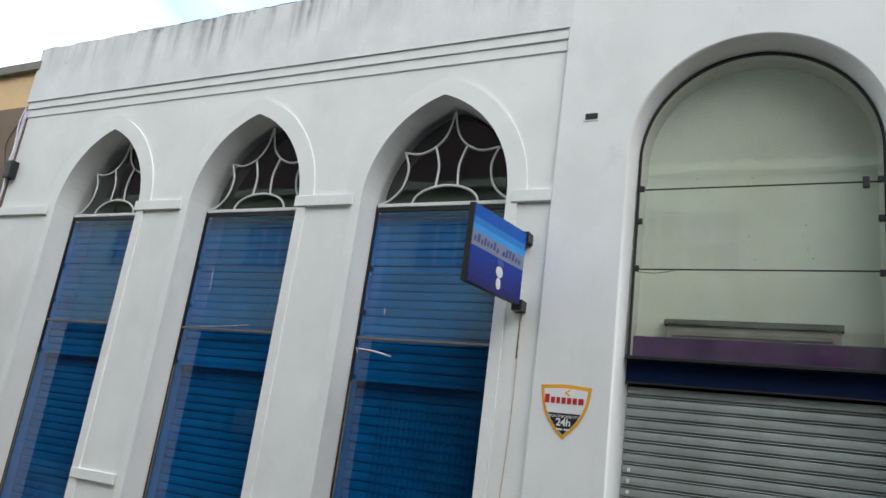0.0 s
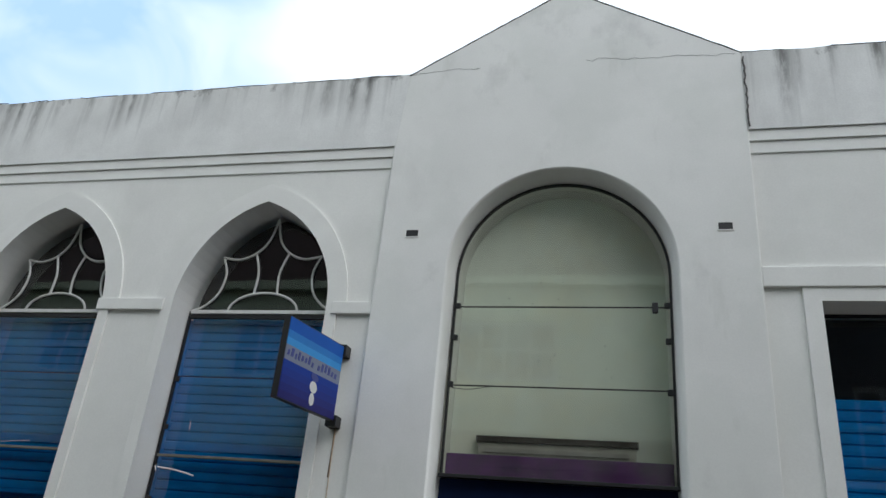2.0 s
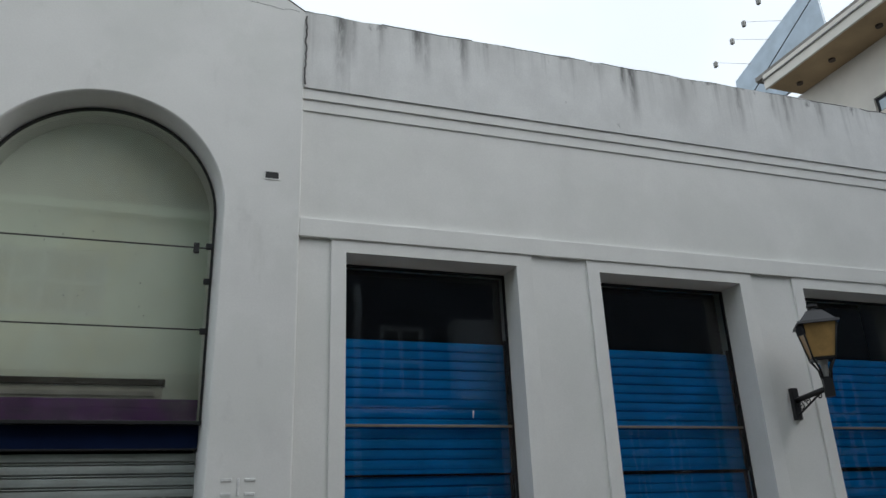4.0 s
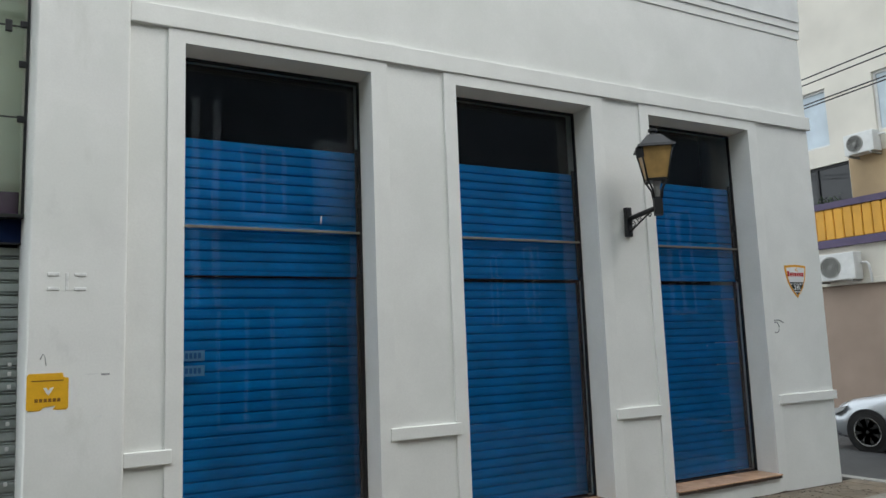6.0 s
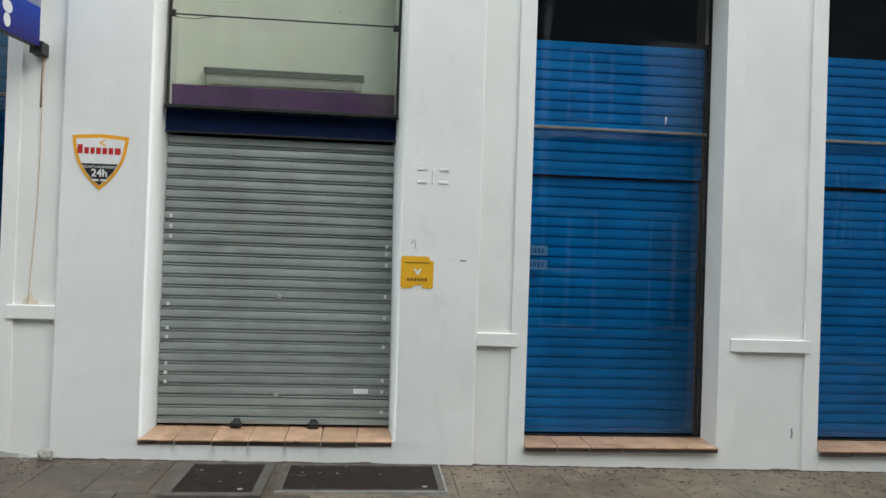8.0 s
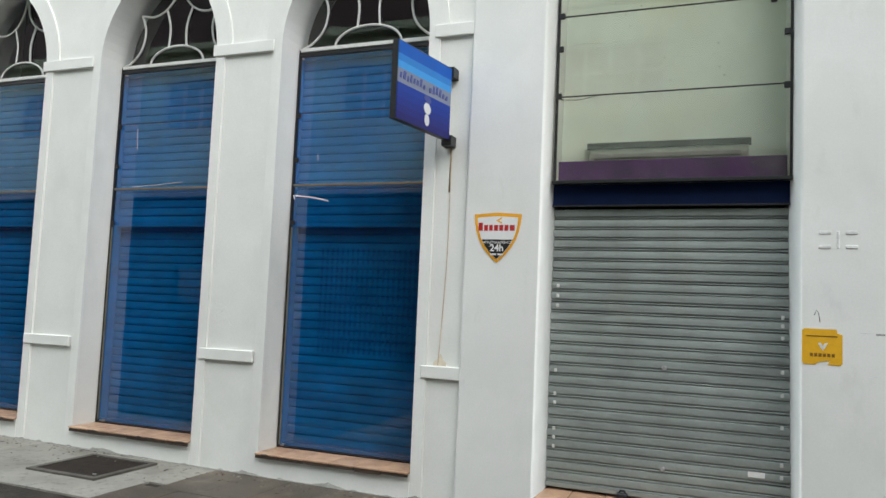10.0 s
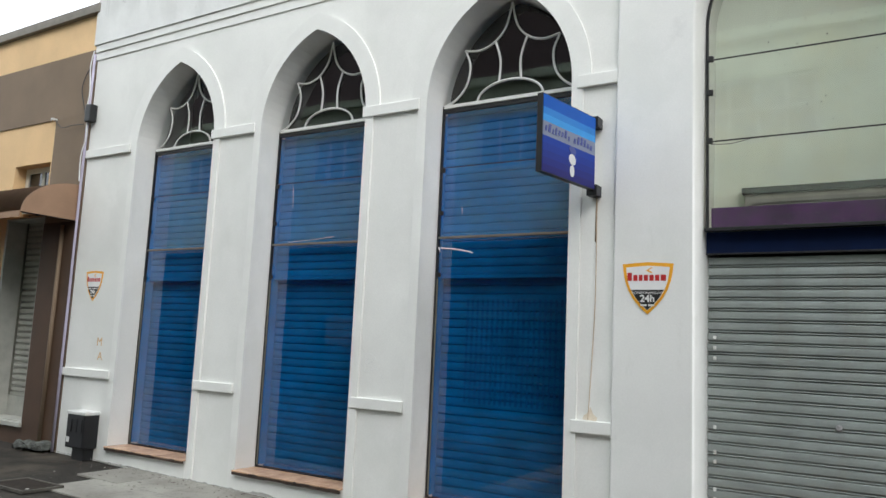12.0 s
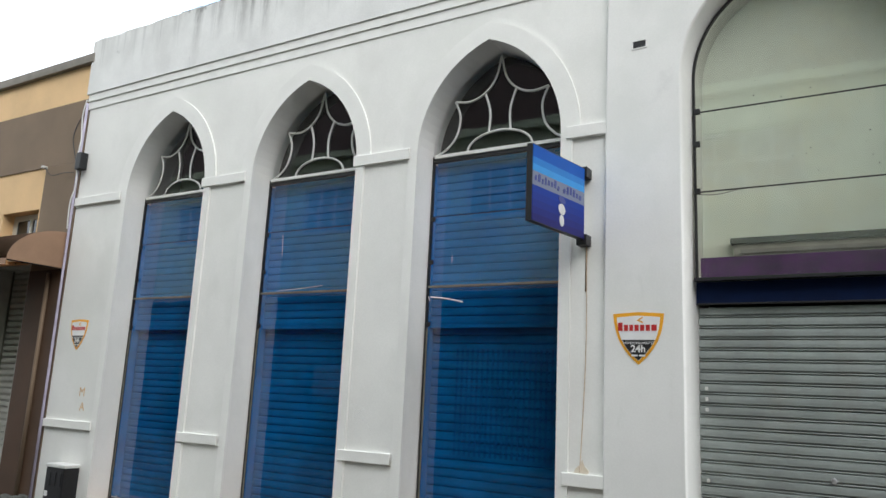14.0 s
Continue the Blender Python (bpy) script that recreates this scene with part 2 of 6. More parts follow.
streaks(M_PARAPET, [(3.5, 6.2, 0.10, 0.8), (3.62, 6.5, 0.05, 0.5), (3.92, 6.75, 0.05, 0.4), (4.33, 6.75, 0.07, 0.9), (4.42, 6.5, 0.06, 0.6), (4.85, 6.55, 0.08, 0.7), (6.87, 6.75, 0.05, 0.9), (6.99, 6.4, 0.08, 0.9),
    (7.7, 6.75, 0.06, 0.4), (8.53, 6.5, 0.06, 0.7), (9.06, 6.8, 0.04, 0.5), (9.26, 6.55, 0.05, 0.7), (9.37, 6.8, 0.04, 0.4), (9.83, 6.65, 0.06, 0.5)], 7.2, (0.085, 0.085, 0.08))
M_TRIM = mat("white_trim_paint", (0.81, 0.81, 0.78), 0.7, vary=0.05, scale=2.5, bump=0.05, grain=60)
M_BLUE = mat("blue_shutter_paint", (0.0, 0.225, 0.60), 0.6, spec=0.03, vary=0.22, scale=3.0, bump=0.04, grain=30, rand=0.07)
stain(M_BLUE, (0.0, 0.13, 0.40), 1.6, 0.46, 0.68, (0.45, 1, 5), amount=0.42)
stain(M_BLUE, (0.02, 0.29, 0.54), 2.2, 0.56, 0.74, (0.6, 1, 3), amount=0.4)
M_PUNCH = mat("dark_blue_slots", (0.0, 0.15, 0.46), 0.7, spec=0.05, vary=0.2, scale=6, bump=0.05)
M_STEEL = mat("galvanised_shutter_steel", (0.35, 0.385, 0.37), 0.42, metal=0.3, vary=0.14, scale=4.0, bump=0.05, grain=40, rand=0.06)
stain(M_STEEL, (0.22, 0.18, 0.12), 1.4, 0.60, 0.74, (1.6, 1, 0.3), amount=0.25)
stain(M_STEEL, (0.16, 0.17, 0.165), 2.0, 0.50, 0.72, (0.6, 1, 3), amount=0.5)
M_DARK = mat("black_metal", (0.012, 0.012, 0.014), 0.45, vary=0.2, scale=8, bump=0.05)
M_HOOD = mat("dark_blue_box", (0.002, 0.010, 0.045), 0.6, spec=0.12, vary=0.2, scale=5, bump=0.05)
M_RAIL = mat("aluminium_rail", (0.19, 0.19, 0.155), 0.5, metal=0.3, vary=0.2, scale=9, bump=0.05)
M_BARS = mat("white_tracery_paint", (0.72, 0.72, 0.70), 0.5, vary=0.1, scale=9, bump=0.06)
M_TILE = mat("terracotta_tile", (0.60, 0.38, 0.245), 0.27, vary=0.2, scale=7, bump=0.05, grain=50, rand=0.14)
stain(M_TILE, (0.33, 0.19, 0.12), 3.0, 0.52, 0.70, amount=0.6)
M_EDGE = mat("chipped_tile_edge", (0.075, 0.048, 0.036), 0.6, vary=0.3, scale=14, bump=0.2, rand=0.2)
M_CEMENT = mat("grey_cement", (0.34, 0.335, 0.31), 0.85, vary=0.2, scale=6, bump=0.3)
M_SLAB = mat("pavement_slab", (0.205, 0.158, 0.108), 0.42, vary=0.30, scale=5.0, bump=0.5, grain=48, rand=0.14)
stain(M_SLAB, (0.095, 0.074, 0.054), 1.6, 0.42, 0.66, amount=0.8)
stain(M_SLAB, (0.33, 0.28, 0.22), 2.7, 0.52, 0.72, amount=0.6)
stain(M_SLAB, (0.05, 0.042, 0.034), 11.0, 0.55, 0.66, amount=0.7)
stain(M_SLAB, (0.42, 0.41, 0.38), 30, 0.66, 0.72, amount=0.75)
# darker slab tone for the left part of the pavement
M_SLAB_DARK = mat("darker_pavement_slab", (0.115, 0.09, 0.065), 0.5, vary=0.3, scale=4.0, bump=0.5, grain=48, rand=0.12)
stain(M_SLAB_DARK, (0.05, 0.042, 0.032), 1.4, 0.42, 0.64, amount=0.8)
stain(M_SLAB_DARK, (0.24, 0.21, 0.17), 3.1, 0.56, 0.74, amount=0.5)
stain(M_SLAB_DARK, (0.42, 0.41, 0.38), 30, 0.67, 0.72, amount=0.7)
M_PALE = mat("pale_concrete_slab", (0.34, 0.325, 0.285), 0.7, vary=0.2, scale=4.0, bump=0.3, grain=55, rand=0.1)
stain(M_PALE, (0.15, 0.14, 0.12), 2.0, 0.42, 0.66, amount=0.75)
stain(M_PALE, (0.10, 0.09, 0.08), 12.0, 0.56, 0.68, amount=0.6)
M_PAVER = mat("dark_brick_paver", (0.1, 0.08, 0.062), 0.6, vary=0.3, scale=6, bump=0.35, grain=60, rand=0.15)
M_STREET = mat("worn_street_paving", (0.08, 0.064, 0.049), 0.55, vary=0.3, scale=3, bump=0.4, grain=55, rand=0.15)
stain(M_STREET, (0.07, 0.065, 0.06), 1.4, 0.48, 0.66, amount=0.7)
M_GROUND = mat("dark_joint_ground", (0.030, 0.026, 0.021), 0.75, spec=0.25, vary=0.4, scale=5, bump=0.8, grain=45)
stain(M_GROUND, (0.075, 0.063, 0.047), 1.1, 0.46, 0.60, amount=0.75)
stain(M_GROUND, (0.016, 0.013, 0.010), 2.6, 0.50, 0.60, amount=0.8)
stain(M_GROUND, (0.20, 0.18, 0.14), 24, 0.64, 0.72, amount=0.7)
M_ROAD = mat("asphalt", (0.062, 0.062, 0.064), 0.75, vary=0.25, scale=2, bump=0.5, grain=120)
M_SAND = mat("sandy_joint", (0.22, 0.195, 0.155), 0.9, vary=0.3, scale=5, bump=0.4)
M_RIM = mat("dirty_cement_rim", (0.10, 0.09, 0.075), 0.75, vary=0.35, scale=7, bump=0.4, grain=50)
# dusty white, toned down further for the shade under the awning
M_LOUVRE = mat("dusty_shaded_white", (0.44, 0.44, 0.40), 0.6, vary=0.15, scale=6, bump=0.05)
M_LID = mat("dirty_iron_lid", (0.026, 0.019, 0.014), 0.8, spec=0.2, vary=0.4, scale=9, bump=0.4, grain=80)
M_GALV = mat("galvanised_frame", (0.46, 0.46, 0.44), 0.45, metal=0.5, vary=0.25, scale=10, bump=0.1)
M_NICHE = mat("pale_green_plaster", (0.78, 0.84, 0.755), 0.8, vary=0.08, scale=1.5, bump=0.08)
stain(M_NICHE, (0.78, 0.74, 0.54), 0.9, 0.44, 0.66, amount=0.6)
stain(M_NICHE, (0.72, 0.76, 0.69), 2.2, 0.54, 0.76, (1, 1, 0.6), amount=0.5)
# near-black base colour carries the shade of the unlit rooms
M_ROOM = mat("unlit_room_black", (0.018, 0.016, 0.018), 0.9, vary=0.3, scale=3, bump=0.1)
M_PURPLE = mat("purple_vinyl_band", (0.10, 0.009, 0.15), 0.35, vary=0.45, scale=5, bump=0.35, grain=14)
M_FIX = mat("old_lamp_channel", (0.42, 0.42, 0.36), 0.5, vary=0.2, scale=8, bump=0.05)
M_BROWN = mat("brown_wall_paint", (0.205, 0.145, 0.095), 0.75, vary=0.12, scale=1.6, bump=0.2)
# brown paint, taken darker for the shade under the awning
M_BROWN2 = mat("shaded_brown_wall_paint", (0.075, 0.038, 0.019), 0.7, vary=0.2, scale=2.0, bump=0.2)
M_OCHRE = mat("ochre_wall_paint", (0.77, 0.52, 0.275), 0.75, vary=0.12, scale=1.2, bump=0.15)
M_CANVAS = mat("brown_awning_canvas", (0.33, 0.20, 0.125), 0.7, vary=0.15, scale=3, bump=0.2, grain=140)
M_COPING = mat("grey_coping", (0.24, 0.22, 0.19), 0.8, vary=0.2, scale=4, bump=0.2)
M_LILAC = mat("lilac_conduit", (0.48, 0.44, 0.56), 0.55, vary=0.15, scale=6, bump=0.05)
M_CREAM = mat("cream_render", (0.72, 0.68, 0.60), 0.8, vary=0.12, scale=0.8, bump=0.1)
M_OLDWALL = mat("weathered_grey_render", (0.46, 0.54, 0.42), 0.85, vary=0.25, scale=0.7, bump=0.2)
M_DULL = mat("dull_grey_paint", (0.42, 0.46, 0.48), 0.7, vary=0.2, scale=2.0, bump=0.1)
# near black, so that its reflection leaves the lower glass deep
M_SHOPDARK = mat("darkened_shop_brown", (0.03, 0.022, 0.018), 0.85, spec=0.2, vary=0.3, scale=1.5, bump=0.2)
M_SLATE = mat("slate_blue_render", (0.075, 0.095, 0.12), 0.85, vary=0.3, scale=0.7, bump=0.2)
M_ROOFTILE = mat("brown_roof_tiles", (0.06, 0.04, 0.04), 0.85, vary=0.3, scale=3.0, bump=0.4)
M_BEIGE = mat("beige_render", (0.36, 0.27, 0.215), 0.8, vary=0.14, scale=1.0, bump=0.2)
M_YELLOW = mat("yellow_cladding", (0.72, 0.36, 0.035), 0.5, vary=0.12, scale=2, bump=0.05, rand=0.1)
M_VIOLET = mat("violet_fascia", (0.085, 0.06, 0.125), 0.5, vary=0.15, scale=3, bump=0.05)
M_SOFFIT = mat("tan_soffit", (0.46, 0.33, 0.19), 0.8, vary=0.25, scale=0.8, bump=0.1)
M_WHITEP = mat("white_plastic", (0.70, 0.70, 0.68), 0.4, vary=0.1, scale=6, bump=0.03)
M_SILVER = mat("silver_car_paint", (0.50, 0.53, 0.56), 0.25, metal=0.6, vary=0.04, scale=3, bump=0.0)
M_RUBBER = mat("black_rubber", (0.015, 0.015, 0.015), 0.8, vary=0.2, scale=20, bump=0.1)
M_ALLOY = mat("alloy_rim", (0.50, 0.50, 0.49), 0.35, metal=0.25, vary=0.1, scale=20, bump=0.0)
M_ORANGE = mat("orange_sticker", (0.86, 0.40, 0.02), 0.45, vary=0.06, scale=12, bump=0.02)
M_STICK_Y = mat("yellow_sticker", (0.80, 0.43, 0.015), 0.5, vary=0.08, scale=14, bump=0.04)
M_PRINTW = mat("white_print", (0.80, 0.80, 0.79), 0.45, vary=0.04, scale=12, bump=0.02)
M_PRINTK = mat("black_print", (0.012, 0.012, 0.012), 0.45, vary=0.1, scale=12, bump=0.02)
M_PRINTR = mat("red_print", (0.50, 0.02, 0.02), 0.45, vary=0.06, scale=12, bump=0.02)
M_PRINTB = mat("brown_print", (0.22, 0.10, 0.01), 0.5, vary=0.1, scale=12, bump=0.02)
M_CARDINK = mat("card_print_blue", (0.01, 0.13, 0.36), 0.5, vary=0.08, scale=12, bump=0.02)
M_PALEBLUE = mat("pale_sticker", (0.11, 0.31, 0.54), 0.5, vary=0.08, scale=12, bump=0.02)
M_SIGN_C = mat("navy_print", (0.018, 0.035, 0.26), 0.35, vary=0.10, scale=5, bump=0.02)
M_CHALK = mat("white_spray", (0.33, 0.29, 0.25), 0.8, vary=0.4, scale=18, bump=0.05)
M_SCRAWL = mat("orange_scrawl", (0.72, 0.48, 0.25), 0.8, vary=0.3, scale=30, bump=0.02)
M_NUMBER = mat("faded_number_paint", (0.78, 0.785, 0.77), 0.7, vary=0.2, scale=20, bump=0.1)
M_SCUFF = mat("scuff_marks", (0.36, 0.36, 0.36), 0.8, vary=0.4, scale=30, bump=0.05)
M_DRIP = mat("thin_drip_stain", (0.50, 0.49, 0.44), 0.8, vary=0.3, scale=20, bump=0.02)
M_CRACK = mat("dirt_in_crack", (0.12, 0.115, 0.11), 0.9, vary=0.4, scale=20, bump=0.2)
M_RUSTDARK = mat("dark_rust", (0.30, 0.21, 0.14), 0.85, vary=0.3, scale=30, bump=0.1)
M_STAINED = mat("rust_stained_paint", (0.72, 0.64, 0.52), 0.8, vary=0.15, scale=14, bump=0.05)
M_RUST = mat("rusty_cable", (0.60, 0.46, 0.32), 0.8, vary=0.3, scale=20, bump=0.1)
M_RAG = mat("grey_rag", (0.10, 0.105, 0.095), 0.9, vary=0.5, scale=14, bump=0.5)
M_LEAF = mat("green_leaf", (0.06, 0.12, 0.035), 0.6, vary=0.4, scale=12, bump=0.1)
M_AMBER = mat("amber_lamp_glass", (0.42, 0.26, 0.095), 0.35, vary=0.25, scale=7, bump=0.05)
M_HEADLAMP = mat("headlamp_lens", (0.7, 0.72, 0.74), 0.12, vary=0.1, scale=20, bump=0.0)
M_GLASS = pane_mat("shop_glass", gain=1.0)
M_GLASS_T = pane_mat("tall_shop_glass", gain=0.9)
M_GLASS2 = pane_mat("display_glass", (0.95, 0.975, 0.95), gain=1.12, dust_veil=0.055)
M_DARKGLASS = mat("dark_window_glass", (0.02, 0.022, 0.025), 0.06, vary=0.2, scale=2, bump=0.0)
# pane base colours carry the daylight that the glass would mirror
M_DIMGLASS = mat("dim_window_glass", (0.22, 0.24, 0.25), 0.12, vary=0.15, scale=2, bump=0.0)
M_SKYGLASS = mat("sky_toned_sheet", (0.52, 0.60, 0.66), 0.08, vary=0.15, scale=2, bump=0.0)

# ---- mesh helpers ----


def part(name, bm, material, parent=None, label=""):
    me = bpy.data.meshes.new(name)
    bmesh.ops.recalc_face_normals(bm, faces=bm.faces)
    if material in (M_GLASS, M_GLASS_T, M_GLASS2):
        # panes face the street
        for f in bm.faces:
            f.normal_update()
            if f.normal.y > 0:
                f.normal_flip()
    bm.to_mesh(me)
    bm.free()
    me.materials.append(material)
    ob = new(name, me)
    if parent:
        ob.parent = parent
    if label:
        ob["label"] = label
    return ob


def shared(name, me, parent, x=0, y=0, z=0):
    """One more object on a mesh that others use too."""
    ob = new(name, me)
    ob.parent = parent
    ob.location = (x, y, z)
    return ob


def thing(name, label, category, group="", kind="", at=(0, 0, 0)):
    e = new(name)
    e.location = at
    e.empty_display_size = 0.1
    return tagged(e, label, category, group, kind)


def box(x0, x1, y0, y1, z0, z1, bevel=0.0, bm=None, seg=2):
    b = bmesh.new()
    v = [b.verts.new(p) for p in ((x0, y0, z0), (x1, y0, z0), (x1, y1, z0), (x0, y1, z0), (x0, y0, z1), (x1, y0, z1), (x1, y1, z1), (x0, y1, z1))]
    for f in ((0, 3, 2, 1), (4, 5, 6, 7), (0, 1, 5, 4), (1, 2, 6, 5), (2, 3, 7, 6), (3, 0, 4, 7)):
        b.faces.new([v[i] for i in f])
    if bevel:
        bmesh.ops.bevel(b, geom=b.edges[:], offset=bevel, segments=seg, affect="EDGES", profile=0.6)
    if bm is None:
        return b
    join(bm, b)
    return bm


def join(bm, other):
    me = bpy.data.meshes.new("tmp")
    other.to_mesh(me)
    other.free()
    bm.from_mesh(me)
    bpy.data.meshes.remove(me)
    return bm


def plate(outer, holes, y0, y1, bm=None, axis="y"):
    """A slab with holes: loops of (x, z), from the plane y0 to y1."""
    bm = bm or bmesh.new()
    fronts = []
    put = (lambda a, b, d: (a, d, b)) if axis == "y" else ((lambda a, b, d: (d, a, b)) if axis == "x" else (lambda a, b, d: (a, b, d)))
    for d in (y0, y1):
        edges, loops = [], []
        for loop in (outer, *holes):
            vs = [bm.verts.new(put(a, b, d)) for a, b in loop]
            loops.append(vs)
            edges += [bm.edges.new((vs[i], vs[(i + 1) % len(vs)])) for i in range(len(vs))]
        bmesh.ops.triangle_fill(bm, edges=edges, use_beauty=True)
        fronts.append(loops)
    for la, lb in zip(*fronts):
        for i in range(len(la)):
            j = (i + 1) % len(la)
            bm.faces.new((la[i], la[j], lb[j], lb[i]))
    return bm


def tube(points, r, sides=8, bm=None, closed_ends=True):
    """A round bar along points."""
    bm = bm or bmesh.new()
    pts = [Vector(p) for p in points]
    rings = []
    for i, p in enumerate(pts):
        d = (pts[min(i + 1, len(pts) - 1)] - pts[max(i - 1, 0)]).normalized()
        side = d.cross(Vector((0.13, 0.91, 0.37))).normalized()
        up = side.cross(d)
        rings.append([bm.verts.new(p + r * (math.cos(a) * side + math.sin(a) * up)) for a in (2 * math.pi * k / sides for k in range(sides))])
    for a, b in zip(rings, rings[1:]):
        for k in range(sides):
            f = bm.faces.new((a[k], a[(k + 1) % sides], b[(k + 1) % sides], b[k]))
            f.smooth = True
    if closed_ends:
        bm.faces.new(rings[0][::-1])
        bm.faces.new(rings[-1])
    return bm


def lathe(profile, sides=24, centre=(0, 0, 0), axis="z", bm=None):
    """A turned body: profile of (radius, height)."""
    bm = bm or bmesh.new()
    c = Vector(centre)
    rings = []
    for r, h in profile:
        ring = []
        for k in range(sides):
            a = 2 * math.pi * k / sides
            p = (r * math.cos(a), r * math.sin(a), h) if axis == "z" else (h, r * math.cos(a), r * math.sin(a))
            ring.append(bm.verts.new(c + Vector(p)))
        rings.append(ring)
    for a, b in zip(rings, rings[1:]):
        for k in range(sides):
            bm.faces.new((a[k], a[(k + 1) % sides], b[(k + 1) % sides], b[k]))
    bm.faces.new(rings[0][::-1])
    bm.faces.new(rings[-1])
    return bm


def letters(name, text, size, m, material, parent, depth=0.002, label="", bold=0.0):
    """Lettering as a mesh, in the plane that the pose m gives."""
    cu = bpy.data.curves.new(name, "FONT")
    cu.body, cu.size, cu.extrude, cu.align_x, cu.align_y = text, size, depth, "CENTER", "CENTER"
    cu.offset = bold * size
    tmp = bpy.data.objects.new(name + "_tmp", cu)
    scene.collection.objects.link(tmp)
    me = bpy.data.meshes.new_from_object(tmp.evaluated_get(bpy.context.evaluated_depsgraph_get()))
    bpy.data.objects.remove(tmp)
    me.name = name
    me.materials.clear()
    me.materials.append(material)
    ob = new(name, me)
    ob.parent = parent
    ob.matrix_basis = m
    if label:
        ob["label"] = label
    return ob


def ground_z(x):
    return 0.020 - 0.0105 * max(-30.0, min(30.0, x))


def pointed(cx, half, spring, apex, base, n=16, grow=0.0, sill_grow=0.0):
    """Loop of a pointed arch opening, from the sill round."""
    h = apex - spring
    r = (half * half + h * h) / (2 * half)
    xc = half - r
    a1 = math.atan2(h, -xc)
    r2 = r + grow
    a1g = math.acos(max(-1, min(1, -xc / r2)))
    right = [(cx + xc + r2 * math.cos(a1g * k / n), spring + r2 * math.sin(a1g * k / n)) for k in range(n + 1)]
    left = [(2 * cx - x, z) for x, z in right[:-1]][::-1]
    return [(cx - half - sill_grow, base), (cx + half + sill_grow, base)] + ([(cx + half + sill_grow, spring)] if sill_grow != grow else []) + right + left + ([(cx - half - sill_grow, spring)] if sill_grow != grow else [])


def rounded(cx, half, spring, base, n=32, grow=0.0):
    r = half + grow
    return [(cx - r, base), (cx + r, base)] + [(cx + r * math.cos(math.pi * k / n), spring + r * math.sin(math.pi * k / n)) for k in range(n + 1)]

# ---- the ground ----
GX = [-260, -30, -20, -14, -10, -8, -6, -4, -2, 0, 2, 4, 6, 8, 10, 12.38]
bm = bmesh.new()
rows_ = []
for gx in GX:
    rows_.append([bm.verts.new((gx, gy, ground_z(gx) - 0.022)) for gy in (-260, -40, -9, 0.5, 12, 260)])
for gx in (12.42, 16.6):
    rows_.append([bm.verts.new((gx, gy, -0.165)) for gy in (-260, -40, -9, 0.5, 12, 260)])
for gx in (16.64, 30, 260):
    rows_.append([bm.verts.new((gx, gy, -0.11)) for gy in (-260, -40, -9, 0.5, 12, 260)])
for a, b in zip(rows_, rows_[1:]):
    for k in range(5):
        bm.faces.new((a[k], b[k], b[k + 1], a[k + 1]))
ground = tagged(part("ground", bm, M_GROUND), "dark grimy street ground under the paving", "ground", kind="structure")

bm = box(12.44, 16.58, -60, 60, -0.18, -0.14)
road = tagged(part("road", bm, M_ROAD), "grey asphalt side street past the corner", "road", kind="structure")
bm = bmesh.new()
for k in range(30):
    box(16.58, 16.75, -12 + k * 1.0, -11.02 + k * 1.0, -0.23, -0.09, 0.015, bm)
tagged(part("kerb", bm, M_CEMENT), "dark concrete kerb across the side street", "kerb", kind="structure")
bm = bmesh.new()
for k in range(28):
    box(12.28, 12.44, -14 + k * 1.0, -13.02 + k * 1.0, -0.24, -0.098, 0.015, bm)
tagged(part("kerb", bm, M_CEMENT), "worn concrete kerb at the corner", "kerb", kind="structure")

# ---- the white shop: walls ----
G0 = -0.35
ARCHES = ((-6.69, 0.805), (-4.185, 0.83), (-1.672, 0.84))
SPRING, APEX = 4.50, 5.66
SILL_L = (0.315, 0.305, 0.285)
DOORS = ((3.566, 5.305), (6.255, 8.045), (8.93, 10.69))
SILL_R = (0.17, 0.155, 0.145)
DOOR_TOP = 4.55
XL, XB0, XB1, XR = -8.70, -0.34, 3.12, 11.945

wall_left = tagged(part("wall_left", plate([(XL, G0), (-0.22, G0), (-0.22, 6.14), (XL, 6.14)],
    [pointed(c, h, SPRING, APEX, s - 0.05) for (c, h), s in zip(ARCHES, SILL_L)], 0.055, 0.50), M_WALL),
    "white painted masonry wall with three pointed arch openings", "wall", kind="structure")
wall_right = tagged(part("wall_right", plate([(XB1, G0), (XR, G0), (XR, 6.14), (XB1, 6.14)],
    [[(a, s - 0.05), (b, s - 0.05), (b, DOOR_TOP), (a, DOOR_TOP)] for (a, b), s in zip(DOORS, SILL_R)], 0.055, 0.50), M_WALL),
    "white painted masonry wall with three tall openings", "wall", kind="structure")
ARCH_X, ARCH_R, ARCH_Z = 1.385, 1.045, 4.863
LIP = 0.02
bm = plate([(XB0 - 0.045, G0), (XB1, G0), (XB1, 7.155), (1.412, 8.165), (-0.272, 7.155), (-0.347, 6.24), (XB0 - 0.03, 4.4)], [rounded(ARCH_X, ARCH_R, ARCH_Z, 0.185, 64, LIP)], 0.0, 0.55)


def on_arch(v):
    """Whether a vertex lies on the outline of the arch opening."""
    return 0.1 < v.co.z < 6.1 and abs(v.co.x - ARCH_X) < ARCH_R + LIP + 0.01


